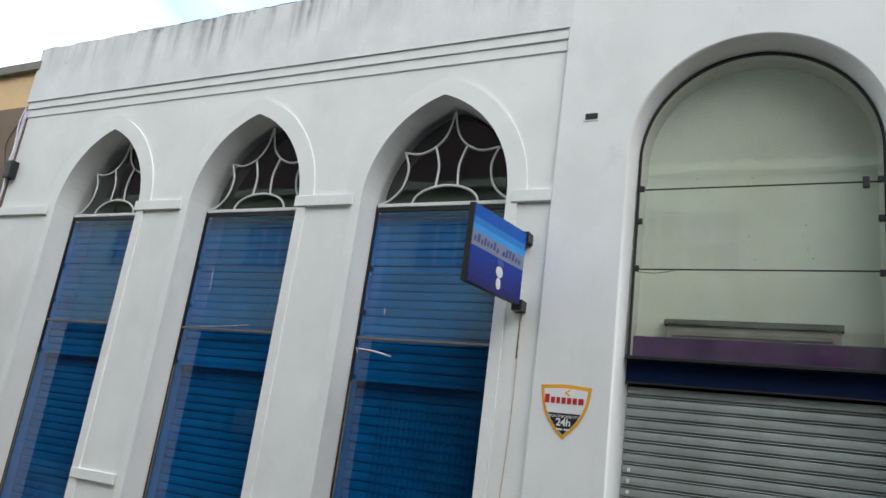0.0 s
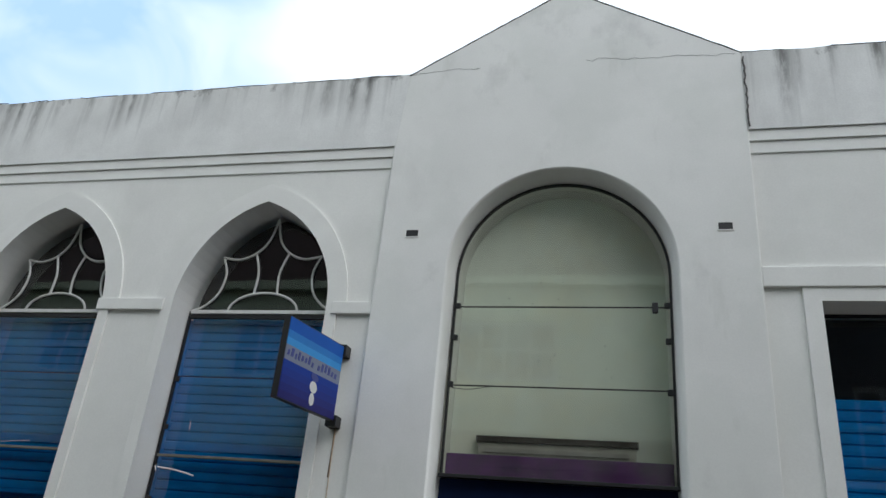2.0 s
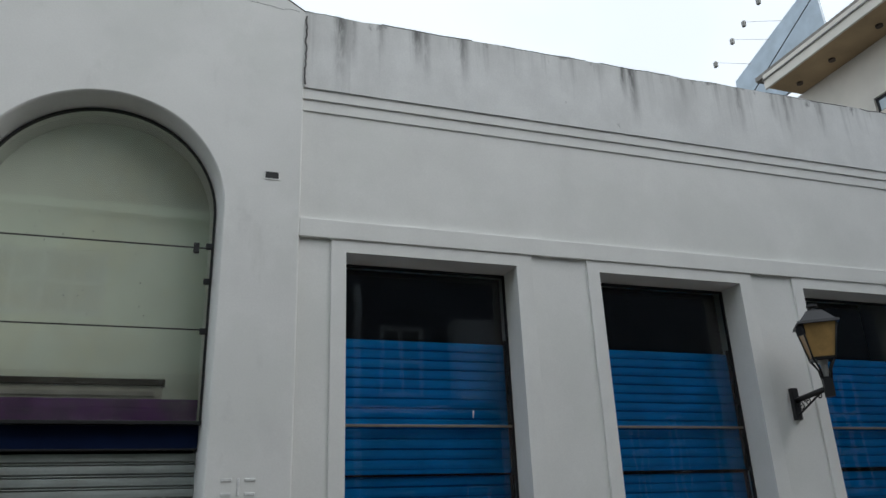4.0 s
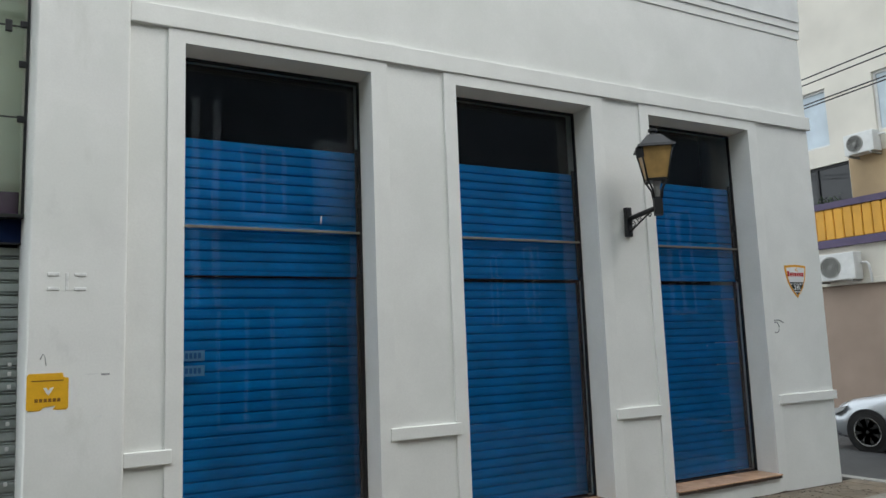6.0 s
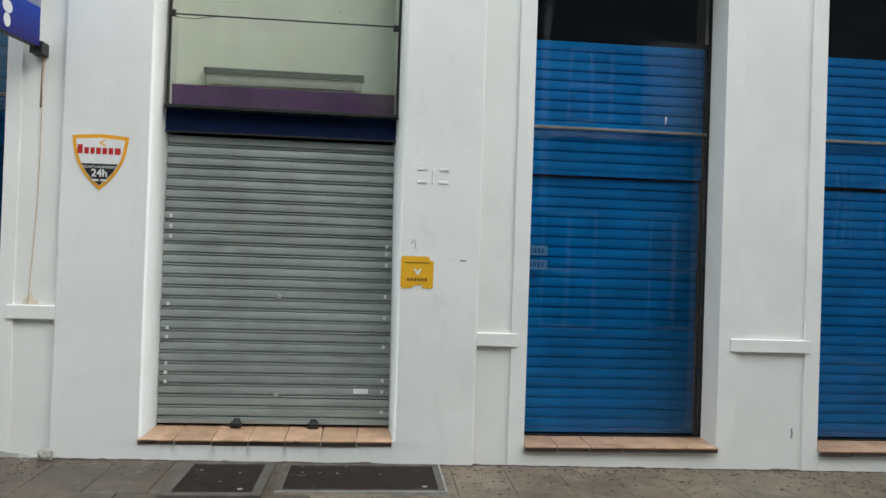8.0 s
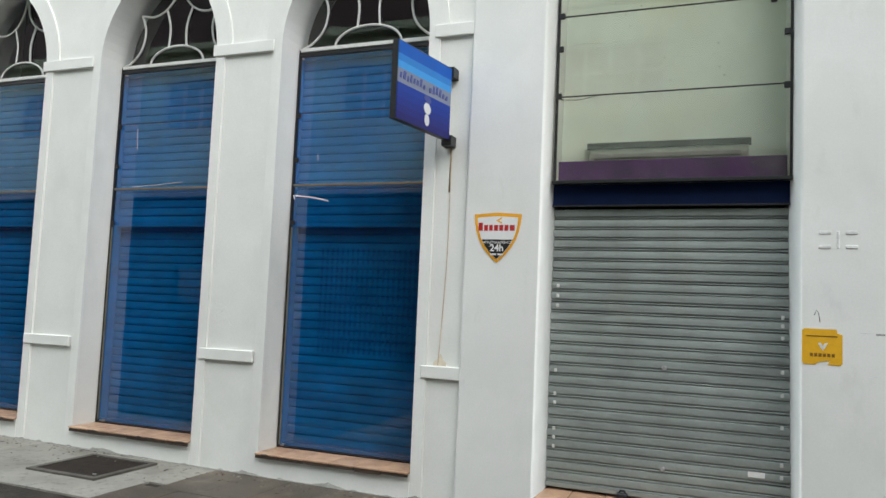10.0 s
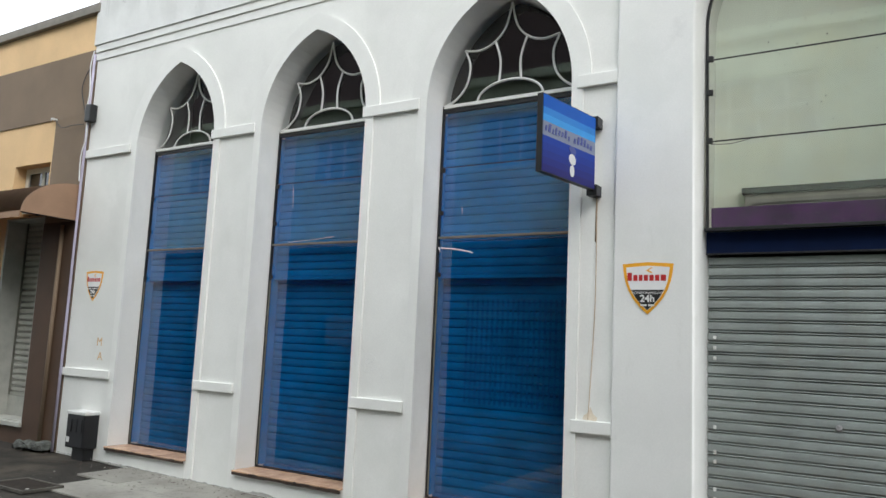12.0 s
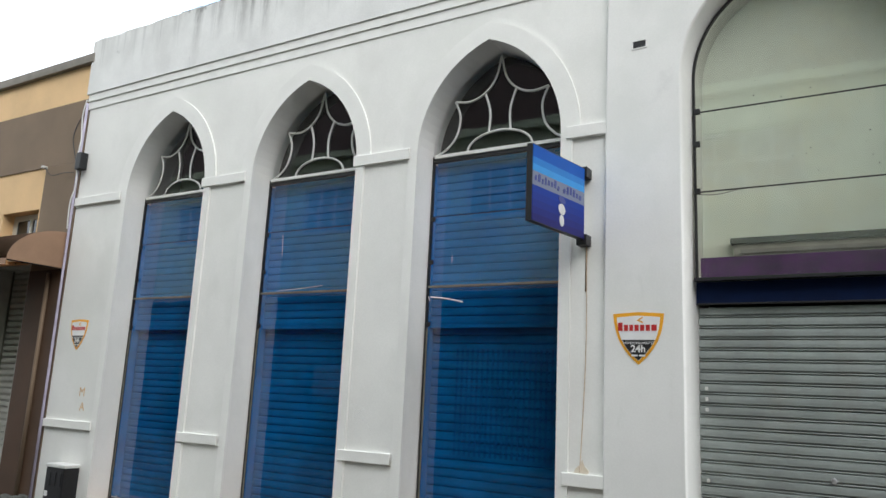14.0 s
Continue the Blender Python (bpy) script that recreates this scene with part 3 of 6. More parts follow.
# rounds the arch's front edge in two steps and narrows the reveal inwards
bm.normal_update()
side = [f for f in bm.faces if abs(f.normal.y) < 0.5 and all(on_arch(v) for v in f.verts)]
for cut in (0.010, 0.032):
    geo_ = list({g for f in side if f.is_valid for g in (f, *f.edges, *f.verts)})
    bmesh.ops.bisect_plane(bm, geom=geo_, plane_co=(0, cut, 0), plane_no=(0, 1, 0))
    bm.normal_update()
    side = [f for f in bm.faces if abs(f.normal.y) < 0.5 and all(on_arch(v) for v in f.verts)]
for v in {v for f in side for v in f.verts}:
    if v.co.y < 0.005:
        k_ = 1.0
    elif v.co.y < 0.02:
        k_ = (ARCH_R + LIP * 0.3) / (ARCH_R + LIP)
    elif v.co.y < 0.1:
        k_ = ARCH_R / (ARCH_R + LIP)
    else:
        k_ = (0.89 if v.co.z > 1.0 else 0.95) * ARCH_R / (ARCH_R + LIP)
    v.co.x = ARCH_X + (v.co.x - ARCH_X) * k_
    if v.co.z > ARCH_Z:
        v.co.z = ARCH_Z + (v.co.z - ARCH_Z) * k_
for f in side:
    f.smooth = True
sharp = [e for e in bm.edges if len(e.link_faces) == 2 and e.calc_face_angle(0) > 0.9 and max(v.co.y for v in e.verts) < 0.001 and not all(on_arch(v) for v in e.verts)]
bmesh.ops.bevel(bm, geom=sharp, offset=0.018, segments=3, affect="EDGES", profile=0.5)
wall_bay = tagged(part("wall_bay", bm, M_BAY), "white gabled bay wall with a round arch", "wall", kind="structure")
# the weathered parapets above the cornice
for nm, x0, x1, z0, z1 in (("parapet", XL - 0.06, -0.22, 7.15, 7.18), ("parapet", XB1 - 0.06, XR + 0.02, 7.16, 7.18)):
    bm = bmesh.new()
    n = 40
    top = [(x0 + (x1 - x0) * k / n, z0 + (z1 - z0) * k / n + 0.012 * math.sin(k * 1.7) * math.sin(k * 0.37)) for k in range(n + 1)]
    plate([(x0, 6.258), (x1, 6.258)] + top[::-1], [], 0.004, 0.34, bm)
    tagged(part(nm, bm, M_PARAPET), "white parapet with black rain streaks from its top", "parapet", kind="structure")
# back walls, side walls and roof that close the shop
for nm, b in (("wall_back", (XL, XR, 6.0, 6.2, G0, 6.9)), ("wall_side", (XL - 0.02, XL + 0.2, 0.5, 6.0, G0, 6.9)), ("wall_side", (XR - 0.25, XR, 0.5, 6.0, G0, 7.15))):
    tagged(part(nm, box(*b), M_WALL), "white painted closing wall of the shop", "wall", kind="structure")
tagged(part("roof", box(XL, XR, 0.36, 6.2, 6.55, 6.7), M_CEMENT), "flat cement roof behind the parapet", "roof", kind="structure")
# this wall's darkness is in its colour, for the unlit shop
tagged(part("wall_inner", box(XL + 0.2, XR - 0.25, 1.75, 1.85, G0, 6.5), M_ROOM), "inner wall coloured near black for the unlit shop", "wall", kind="structure")

# cornice of two steps on each wing
for x0, x1 in ((XL - 0.03, -0.22), (XB1 - 0.05, XR + 0.03)):
    corn = thing("cornice", "white two-step moulded cornice under the parapet", "cornice", kind="structure")
    part("upper_step", box(x0, x1, 0.022, 0.09, 6.14, 6.258, 0.005), M_TRIM, corn)
    part("lower_step", box(x0, x1, 0.040, 0.09, 6.015, 6.14, 0.005), M_TRIM, corn)

# raised surrounds of the openings


def soften(bm, y, r):
    """Rounds the front edges of a slab."""
    es = [e for e in bm.edges if len(e.link_faces) == 2 and e.calc_face_angle(0) > 1.2 and all(v.co.y < y for v in e.verts)]
    bmesh.ops.bevel(bm, geom=es, offset=r, segments=2, affect="EDGES", profile=0.5)
    return bm


for (c, h), s in zip(ARCHES, SILL_L):
    bm = soften(plate(pointed(c, h, SPRING, APEX, ground_z(c) - 0.15, grow=0.20, sill_grow=0.115), [pointed(c, h, SPRING, APEX, s - 0.12)], 0.030, 0.058), 0.035, 0.012)
    tagged(part("arch_surround", bm, M_TRIM), "raised white moulding round a pointed window", "moulding", kind="structure")
for (a, b), s in zip(DOORS, SILL_R):
    g = ground_z(a) - 0.15
    bm = plate([(a - 0.14, g), (b + 0.17, g), (b + 0.17, 4.72), (a - 0.14, 4.72)], [[(a, s - 0.06), (b, s - 0.06), (b, DOOR_TOP), (a, DOOR_TOP)]], 0.030, 0.058)
    soften(bm, 0.035, 0.007)
    tagged(part("window_surround", bm, M_TRIM), "raised white frame round a tall shop window", "moulding", kind="structure")


def band(x0, x1, z0, z1, label, y0=0.014):
    return tagged(part("wall_band", box(x0, x1, y0, 0.060, z0, z1, 0.008), M_TRIM), label, "moulding", kind="structure")


band(XB1, XR + 0.03, 4.675, 4.86, "white projecting band above the tall shop windows", 0.012)
for x0, x1, z in ((XL, -7.63, 4.455), (-5.92, -5.125, 4.46), (-3.385, -2.61, 4.437), (-0.77, -0.22, 4.405)):
    band(x0, x1, z, z + 0.125, "white capital band on a wall pier")
for x0, x1, z in ((XL, -7.60, 1.205), (-5.875, -5.16, 1.187), (-3.32, -2.64, 1.168), (-0.765, -0.22, 1.155), (XB1, 3.48, 1.015), (5.41, 6.16, 1.013), (8.13, 8.80, 0.996), (10.82, XR + 0.025, 0.98)):
    band(x0, x1, z, z + 0.115, "white dado band on a wall pier")

# ---- sills with their tiles ----


def sill(x0, x1, y0, y1, top, count, chip, rise=0.0):
    s = thing("window_sill", "terracotta tiled sill with a chipped front edge", "sill", "tiled sills", "structure")
    part("bed", box(x0 + 0.005, x1 - 0.005, 0.024, y1, top - 0.25, top - 0.017), M_WALL, s, "white bed under the tiles")
    w = (x1 - x0) / count
    tile = box(0.0025, w - 0.0025, y0, y1, -0.018, 0.0, 0.007, seg=2)
    for v in tile.verts:
        v.co.z += rise * (v.co.y - y0) / (y1 - y0)
    me = None
    rr = random.Random(int(x0 * 100))
    for k in range(count):
        if me is None:
            ob = part("tile", tile, M_TILE, s)
            me = ob.data
            ob.location = (x0, 0, top)
        else:
            shared("tile", me, s, x0 + k * w, 0, top)
        z0 = top - 0.0185
        d = 0.026 + rr.random() * 0.012
        if chip and rr.random() < 0.45:
            xb = x0 + k * w + rr.uniform(0.1, 0.7) * w
            bt = bmesh.new()
            bmesh.ops.create_icosphere(bt, subdivisions=2, radius=1.0)
            wd = rr.uniform(0.03, 0.10)
            for v in bt.verts:
                v.co = Vector((xb + v.co.x * wd, y0 + 0.008 + v.co.y * 0.014, z0 + 0.004 + v.co.z * 0.012 * rr.uniform(0.7, 1.2)))
            part("broken_edge", bt, M_EDGE, s, "dark broken bite")
        part("tile_edge", box(x0 + k * w + 0.004, x0 + (k + 1) * w - 0.004, y0 + 0.006 + rr.random() * 0.01, y0 + 0.032, z0 - d, z0, 0.003, seg=1), M_EDGE, s)
    return s


for (c, h), z in zip(ARCHES, SILL_L):
    sill(c - h, c + h, -0.03, 0.42, z, 6, True)
for (a, b), z in zip(DOORS, SILL_R):
    sill(a, b, -0.03, 0.42, z, 6, False)
sill(0.315, 2.42, -0.02, 0.46, 0.195, 7, True, 0.035)

# ---- shutters ----


def slat_mesh(name, width, pitch, depth, material, kind):
    if kind == "blue":
        prof = [(0.005, 0.0), (0.005, 0.004), (-depth, 0.011), (-depth - 0.004, pitch * 0.4), (-depth, pitch - 0.014), (-depth * 0.5, pitch - 0.008), (0.005, pitch - 0.003), (0.005, pitch)]
    else:
        prof = [(0.022, 0.0), (0.022, 0.005), (-0.006, 0.007), (-0.014, 0.013), (-0.006, 0.019), (0.020, 0.021), (0.020, 0.026), (-depth + 0.004, 0.030), (-depth, 0.036), (-depth - 0.001, pitch * 0.66), (-depth + 0.001, pitch - 0.006), (-depth + 0.006, pitch - 0.001), (0.022, pitch)]
    bm = bmesh.new()
    a = [bm.verts.new((0, y, z)) for y, z in prof]
    b = [bm.verts.new((width, y, z)) for y, z in prof]
    for i in range(len(prof) - 1):
        bm.faces.new((a[i], b[i], b[i + 1], a[i + 1]))
    me = bpy.data.meshes.new(name)
    bm.to_mesh(me)
    bm.free()
    me.materials.append(material)
    return me


def shutter(x0, x1, y, z0, z1, pitch, depth, material, kind, label, group):
    s = thing("roller_shutter", label, "shutter", group)
    me = slat_mesh("slat", x1 - x0, pitch, depth, material, kind)
    n = int((z1 - z0) / pitch)
    rr = random.Random(int(x0 * 37))
    for k in range(n):
        ob = shared("slat", me, s, x0, y + rr.uniform(-0.002, 0.002), z0 + k * pitch)
        ob.rotation_euler = (0, rr.uniform(-0.0018, 0.0018), 0)
    part("bottom_bar", box(x0, x1, y - depth - 0.012, y + 0.02, z0 - 0.035, z0 + 0.004, 0.004), material, s, "bottom bar")
    if kind == "blue":
        part("guide_rail", box(x1 - 0.03, x1 + 0.008, y - 0.045, y - 0.018, z0 - 0.03, z1), M_DARK, s)
    else:
        for gx in (x0 - 0.012, x1 - 0.012):
            part("guide_rail", box(gx, gx + 0.02, y - 0.045, y - 0.022, z0 - 0.03, z1), M_RAIL, s)
    return s


# ---- arched windows ----


def curve_pts(pts, n=12):
    """A smooth curve through four or more points."""
    out = []
    for i in range(len(pts) - 1):
        p0, p1, p2, p3 = pts[max(i - 1, 0)], pts[i], pts[i + 1], pts[min(i + 2, len(pts) - 1)]
        for k in range(n if i < len(pts) - 2 else n + 1):
            t = k / n
            out.append(tuple(0.5 * (2 * b + (c - a) * t + (2 * a - 5 * b + 4 * c - d) * t * t + (3 * b - a - 3 * c + d) * t ** 3) for a, b, c, d in zip(p0, p1, p2, p3)))
    return out


TRANSOM, YG = 4.54, 0.36
TRACERY = {
    "crown_bar": [(0.0, 1.0), (-0.08, 0.76), (-0.24, 0.615), (-0.46, 0.55), (-0.70, 0.575)],
    "side_bar": [(-0.70, 0.575), (-0.615, 0.40), (-0.66, 0.20), (-0.81, 0.065), (-0.985, 0.0)],
    "strut": [(-0.235, 0.615), (-0.15, 0.40), (-0.165, 0.17)],
}


def arched_window(i, c, h, s):
    w = thing("window_%d" % (i + 1), "tall pointed shop window with white tracery over blue shutter", "window", "arched windows", "structure")
    inner = h - 0.012
    # thin dark frame round the glass below the transom
    part("window_frame", plate([(c - inner, s + 0.004), (c + inner, s + 0.004), (c + inner, TRANSOM), (c - inner, TRANSOM)],
        [[(c - inner + 0.018, s + 0.014), (c + inner - 0.018, s + 0.014), (c + inner - 0.018, TRANSOM - 0.02), (c - inner + 0.018, TRANSOM - 0.02)]], YG - 0.015, YG + 0.02), M_DARK, w, "thin black frame")
    part("transom", box(c - inner + 0.02, c + inner - 0.02, YG - 0.025, YG + 0.02, TRANSOM - 0.028, TRANSOM + 0.012, 0.004), M_BARS, w, "white transom")
    part("head_rail", box(c - inner + 0.02, c + inner - 0.02, YG - 0.012, YG + 0.03, TRANSOM - 0.075, TRANSOM - 0.032), M_DARK, w, "black rail")
    part("middle_rail", box(c - inner + 0.02, c + inner - 0.02, YG - 0.02, YG + 0.02, 3.04, 3.066, 0.005), M_RAIL, w, "dusty aluminium rail")
    part("glazing_joint", box(c - inner + 0.02, c + inner - 0.02, YG - 0.004, YG + 0.004, 3.835, 3.843), M_DARK, w)
    # tracery bars, in shares of the half width and of the height of the head
    hh = APEX - 0.05 - TRANSOM
    for nm, pts in TRACERY.items():
        for sign in (-1, 1):
            cp = [(c - sign * u * (inner - 0.02), YG - 0.012, TRANSOM + v * hh) for u, v in curve_pts(pts)]
            part(nm, tube(cp, 0.0135, 6), M_BARS, w)
    arc = [(c + 0.47 * inner * math.cos(math.pi * k / 20), YG - 0.012, TRANSOM + 0.19 * hh * math.sin(math.pi * k / 20)) for k in range(21)]
    part("foot_arc", tube(arc, 0.0135, 6), M_BARS, w)
    # panes
    r = inner - 0.02
    head = pointed(c, r, SPRING, APEX - 0.04, TRANSOM)
    head = [(x, max(z, TRANSOM)) for x, z in head]
    bm = bmesh.new()
    vs = [bm.verts.new((x, YG + 0.004, z)) for x, z in head[:2] + [p for p in head[2:] if p[1] > TRANSOM + 0.001]]
    bm.faces.new(vs)
    panes = [part("pane", bm, M_GLASS, w, "dark glass in the arch head")]
    for z0, z1 in ((s + 0.02, 3.035), (3.07, 3.835), (3.843, TRANSOM - 0.07)):
        b2 = bmesh.new()
        b2.faces.new([b2.verts.new(p) for p in ((c - r, YG + 0.002, z0), (c + r, YG + 0.002, z0), (c + r, YG + 0.002, z1), (c - r, YG + 0.002, z1))])
        panes.append(part("pane", b2, M_GLASS, w))
    for p in panes:
        p.visible_shadow = False
    for z in (2.62, 3.30, 3.78):
        part("clamp", box(c - r - 0.005, c - r + 0.045, YG - 0.03, YG - 0.001, z, z + 0.05, 0.006), M_DARK, w, "black glass clamp")
    # the steel tube beside the glass
    part("edge_strip", box(c - r - 0.002, c - r + 0.014, YG - 0.012, YG - 0.002, s + 0.03, 2.6), M_RAIL, w)
    shutter(c - h - 0.10, c + h + 0.10, 0.56, s + 0.02, 2.68, 0.0935, 0.012, M_BLUE, "blue", "lowered blue slatted roller shutter behind arched glass", "blue shutters")
    hd = shutter(c - h + 0.01, c + h - 0.01, 0.465, 2.65, TRANSOM - 0.02, 0.0935, 0.012, M_BLUE, "blue", "blue slatted shutter housing behind the upper glass", "blue shutter housings")
    # added lining; its blue stands in for the bluish reflection beside the shutter
    for gx in (c - h + 0.002, c + h - 0.014):
        part("side_channel", box(gx, gx + 0.012, 0.386, 0.52, s + 0.02, TRANSOM - 0.08), M_BLUE, w, "added blue lining over the bright reveal")
    return w


for i, ((c, h), s) in enumerate(zip(ARCHES, SILL_L)):
    arched_window(i, c, h, s)

# pierced rows of the third shutter
bm = bmesh.new()
for r_ in range(12):
    for k in range(20):
        x = -2.20 + k * 0.061
        z = 1.27 + 0.02 + r_ * 0.0935
        box(x, x + 0.026, 0.5405, 0.5435, z, z + 0.076, 0, bm)
grid = tagged(part("pierced_grille", bm, M_PUNCH), "rows of small upright slots in the blue shutter", "grille", kind="stuff")

# ---- square-headed shop windows ----


def tall_window(i, a, b, s):
    w = thing("window_%d" % (i + 4), "tall square shop window over a lowered blue shutter", "window", "square windows", "structure")
    part("window_frame", plate([(a + 0.004, s + 0.004), (b - 0.004, s + 0.004), (b - 0.004, DOOR_TOP - 0.004), (a + 0.004, DOOR_TOP - 0.004)],
        [[(a + 0.020, s + 0.014), (b - 0.020, s + 0.014), (b - 0.020, DOOR_TOP - 0.025), (a + 0.020, DOOR_TOP - 0.025)]], YG - 0.015, YG + 0.02), M_DARK, w, "thin black frame")
    part("middle_rail", box(a + 0.026, b - 0.026, YG - 0.02, YG + 0.02, 2.99, 3.014, 0.005), M_RAIL, w, "dusty aluminium rail")
    part("edge_strip", box(b - 0.030, b - 0.022, YG - 0.012, YG - 0.002, s + 0.03, 2.58), M_DARK, w)
    for z0, z1 in ((s + 0.03, 2.985), (3.02, DOOR_TOP - 0.02)):
        b2 = bmesh.new()
        b2.faces.new([b2.verts.new(p) for p in ((a + 0.02, YG, z0), (b - 0.02, YG, z0), (b - 0.02, YG, z1), (a + 0.02, YG, z1))])
        part("pane", b2, M_GLASS_T, w).visible_shadow = False
    for z in (2.55, 3.25):
        part("clamp", box(b - 0.07, b - 0.024, YG - 0.03, YG - 0.001, z, z + 0.05, 0.006), M_DARK, w, "black glass clamp")
    shutter(a + 0.01, b - 0.01, 0.47, s + 0.05, 2.60, 0.0935, 0.012, M_BLUE, "blue", "lowered blue slatted roller shutter behind tall glass", "blue shutters")
    shutter(a + 0.01, b - 0.01, 0.43, 2.61, 3.86, 0.0935, 0.012, M_BLUE, "blue", "blue slatted shutter housing under a dark opening", "blue shutter housings")


for i, ((a, b), s) in enumerate(zip(DOORS, SILL_R)):
    tall_window(i, a, b, s)

# ---- the round-arched entrance ----
shutter(0.36, 2.43, 0.36, 0.285, 2.86, 0.0955, 0.012, M_STEEL, "steel", "lowered galvanised steel roller shutter over the entrance", "entrance shutter")
rs = [o for o in scene.objects if o.name.startswith("roller_shutter")][-1]
for x, z in ((1.39, 1.37), (1.39, 0.51)):
    part("lock_plate", lathe([(0.026, 0), (0.026, 0.006), (0.016, 0.012)], 14, (0, 0, 0)), M_SCUFF, rs, "dull round lock").matrix_basis = pose(x, 0.345, z, 90, 0, 0)
for x in (1.06, 1.73):
    lk = part("padlock", box(x - 0.05, x + 0.05, 0.275, 0.335, 0.219, 0.276, 0.022, seg=3), M_DARK, rs, "black padlock at the foot")
    part("shackle", tube([(x - 0.03, 0.325, 0.255), (x - 0.02, 0.335, 0.29), (x + 0.02, 0.335, 0.29), (x + 0.03, 0.325, 0.255)], 0.008, 6), M_DARK, lk)
part("paper_label", box(2.07, 2.20, 0.338, 0.341, 0.53, 0.575), M_PRINTW, rs, "small white label with print").location = (0, -0.004, 0)
for sx, zs in ((0.424, (2.06, 1.97, 1.88, 1.29, 1.08, 1.0, 0.77, 0.69, 0.61)), (2.312, (1.85, 1.78, 1.68, 1.40, 1.21, 0.95, 0.65, 0.55, 0.37))):
    for z in zs:
        part("rail_clip", box(sx, sx + 0.026, 0.327, 0.337, z - 0.016, z + 0.016, 0.004), M_WHITEP, rs, "small white clip")

sbx = thing("shutter_box", "dark blue shutter box above the entrance shutter", "shutter box")
part("front_panel", box(0.33, 2.385, 0.30, 0.32, 2.80, 2.99, 0.006), M_HOOD, sbx)
part("case", box(0.335, 2.38, 0.395, 0.56, 2.81, 2.985), M_HOOD, sbx)
part("lower_lip", box(0.33, 2.385, 0.29, 0.33, 2.785, 2.80, 0.003), M_DARK, sbx)

GZ = (3.01, 3.80, 4.56)
fan = thing("window_7", "round-headed display window of three frameless glass sheets", "window", "", "structure")
RG = 0.972
part("gasket", plate(rounded(ARCH_X, RG + 0.026, ARCH_Z, 2.99, 48), [rounded(ARCH_X, RG + 0.006, ARCH_Z, 3.015, 48)], 0.222, 0.255), M_DARK, fan, "black rubber gasket")
part("bottom_rail", box(ARCH_X - RG - 0.035, ARCH_X + RG + 0.03, 0.20, 0.265, 2.985, 3.015, 0.004), M_DARK, fan)
for z0, z1 in ((GZ[0] + 0.006, GZ[1] - 0.005), (GZ[1] + 0.005, GZ[2] - 0.005)):
    b2 = bmesh.new()
    b2.faces.new([b2.verts.new(p) for p in ((ARCH_X - RG, 0.235, z0), (ARCH_X + RG, 0.235, z0), (ARCH_X + RG, 0.235, z1), (ARCH_X - RG, 0.235, z1))])
    part("pane", b2, M_GLASS2, fan).visible_shadow = False
b2 = bmesh.new()
b2.faces.new([b2.verts.new((x, 0.235, z)) for x, z in rounded(ARCH_X, RG, ARCH_Z, GZ[2] + 0.005)])
part("pane", b2, M_GLASS2, fan).visible_shadow = False
for z in GZ[1:]:
    part("glass_joint", box(ARCH_X - RG, ARCH_X + RG, 0.230, 0.243, z - 0.005, z + 0.005), M_DARK, fan)
for x, z in ((0.395, 3.775), (0.40, 4.22), (0.405, 4.535), (2.315, 3.755), (2.315, 4.21), (2.315, 4.545), (2.21, 4.50)):
    hgt = 0.10 if x == 2.21 else 0.055
    part("clamp", box(x, x + 0.05, 0.205, 0.232, z, z + hgt, 0.008), M_DARK, fan, "black glass clamp")
rr = random.Random(17)
sp = thing("glass_specks", "small dark specks stuck to the display glass", "marks")
for k in range(26):
    x, z = rr.uniform(0.85, 1.85), rr.uniform(3.75, 4.85)
    r_ = rr.uniform(0.003, 0.006)
    part("speck", lathe([(r_, 0.0), (r_ * 0.7, 0.003)], 7), M_DARK, sp).matrix_basis = pose(x, 0.2335, z, 90, 0, 0)
part("crease", tube(curve_pts([(0.43, 0.231, 3.775), (0.60, 0.231, 3.765), (0.78, 0.231, 3.797)]), 0.003, 5), M_DARK, sp)
# niche behind the display glass
NY = 0.44
nic = plate(rounded(ARCH_X, RG + 0.035, ARCH_Z, 3.0), [], NY, NY + 0.08)
tagged(part("niche_wall", nic, M_NICHE), "pale green plaster wall behind the display glass", "wall", kind="structure")
bm = bmesh.new()
loop = rounded(ARCH_X, RG + 0.03, ARCH_Z, 3.0)
fa = [bm.verts.new((x, 0.28, z)) for x, z in loop]
fb = [bm.verts.new((x, NY, z)) for x, z in loop]
for i in range(len(loop)):
    j = (i + 1) % len(loop)
    bm.faces.new((fa[i], fa[j], fb[j], fb[i]))
tagged(part("niche_vault", bm, M_NICHE), "pale plaster vault of the display niche", "vault", kind="structure")
tagged(part("purple_band", box(ARCH_X - RG + 0.01, ARCH_X + RG - 0.01, 0.26, 0.275, 3.01, 3.20, 0.006), M_PURPLE), "crumpled purple vinyl band inside the display glass", "banner")
fx = thing("lamp_channel", "long dusty fluorescent lamp channel on the display floor", "lamp")
part("housing", box(0.68, 2.05, 0.38, 0.47, 3.10, 3.33, 0.01), M_FIX, fx)
part("cover", box(0.66, 2.07, 0.36, 0.49, 3.33, 3.385, 0.008), M_LID, fx, "dark brown top cover")
part("tube_holder", box(0.74, 1.99, 0.365, 0.38, 3.24, 3.28, 0.005), M_CEMENT, fx)

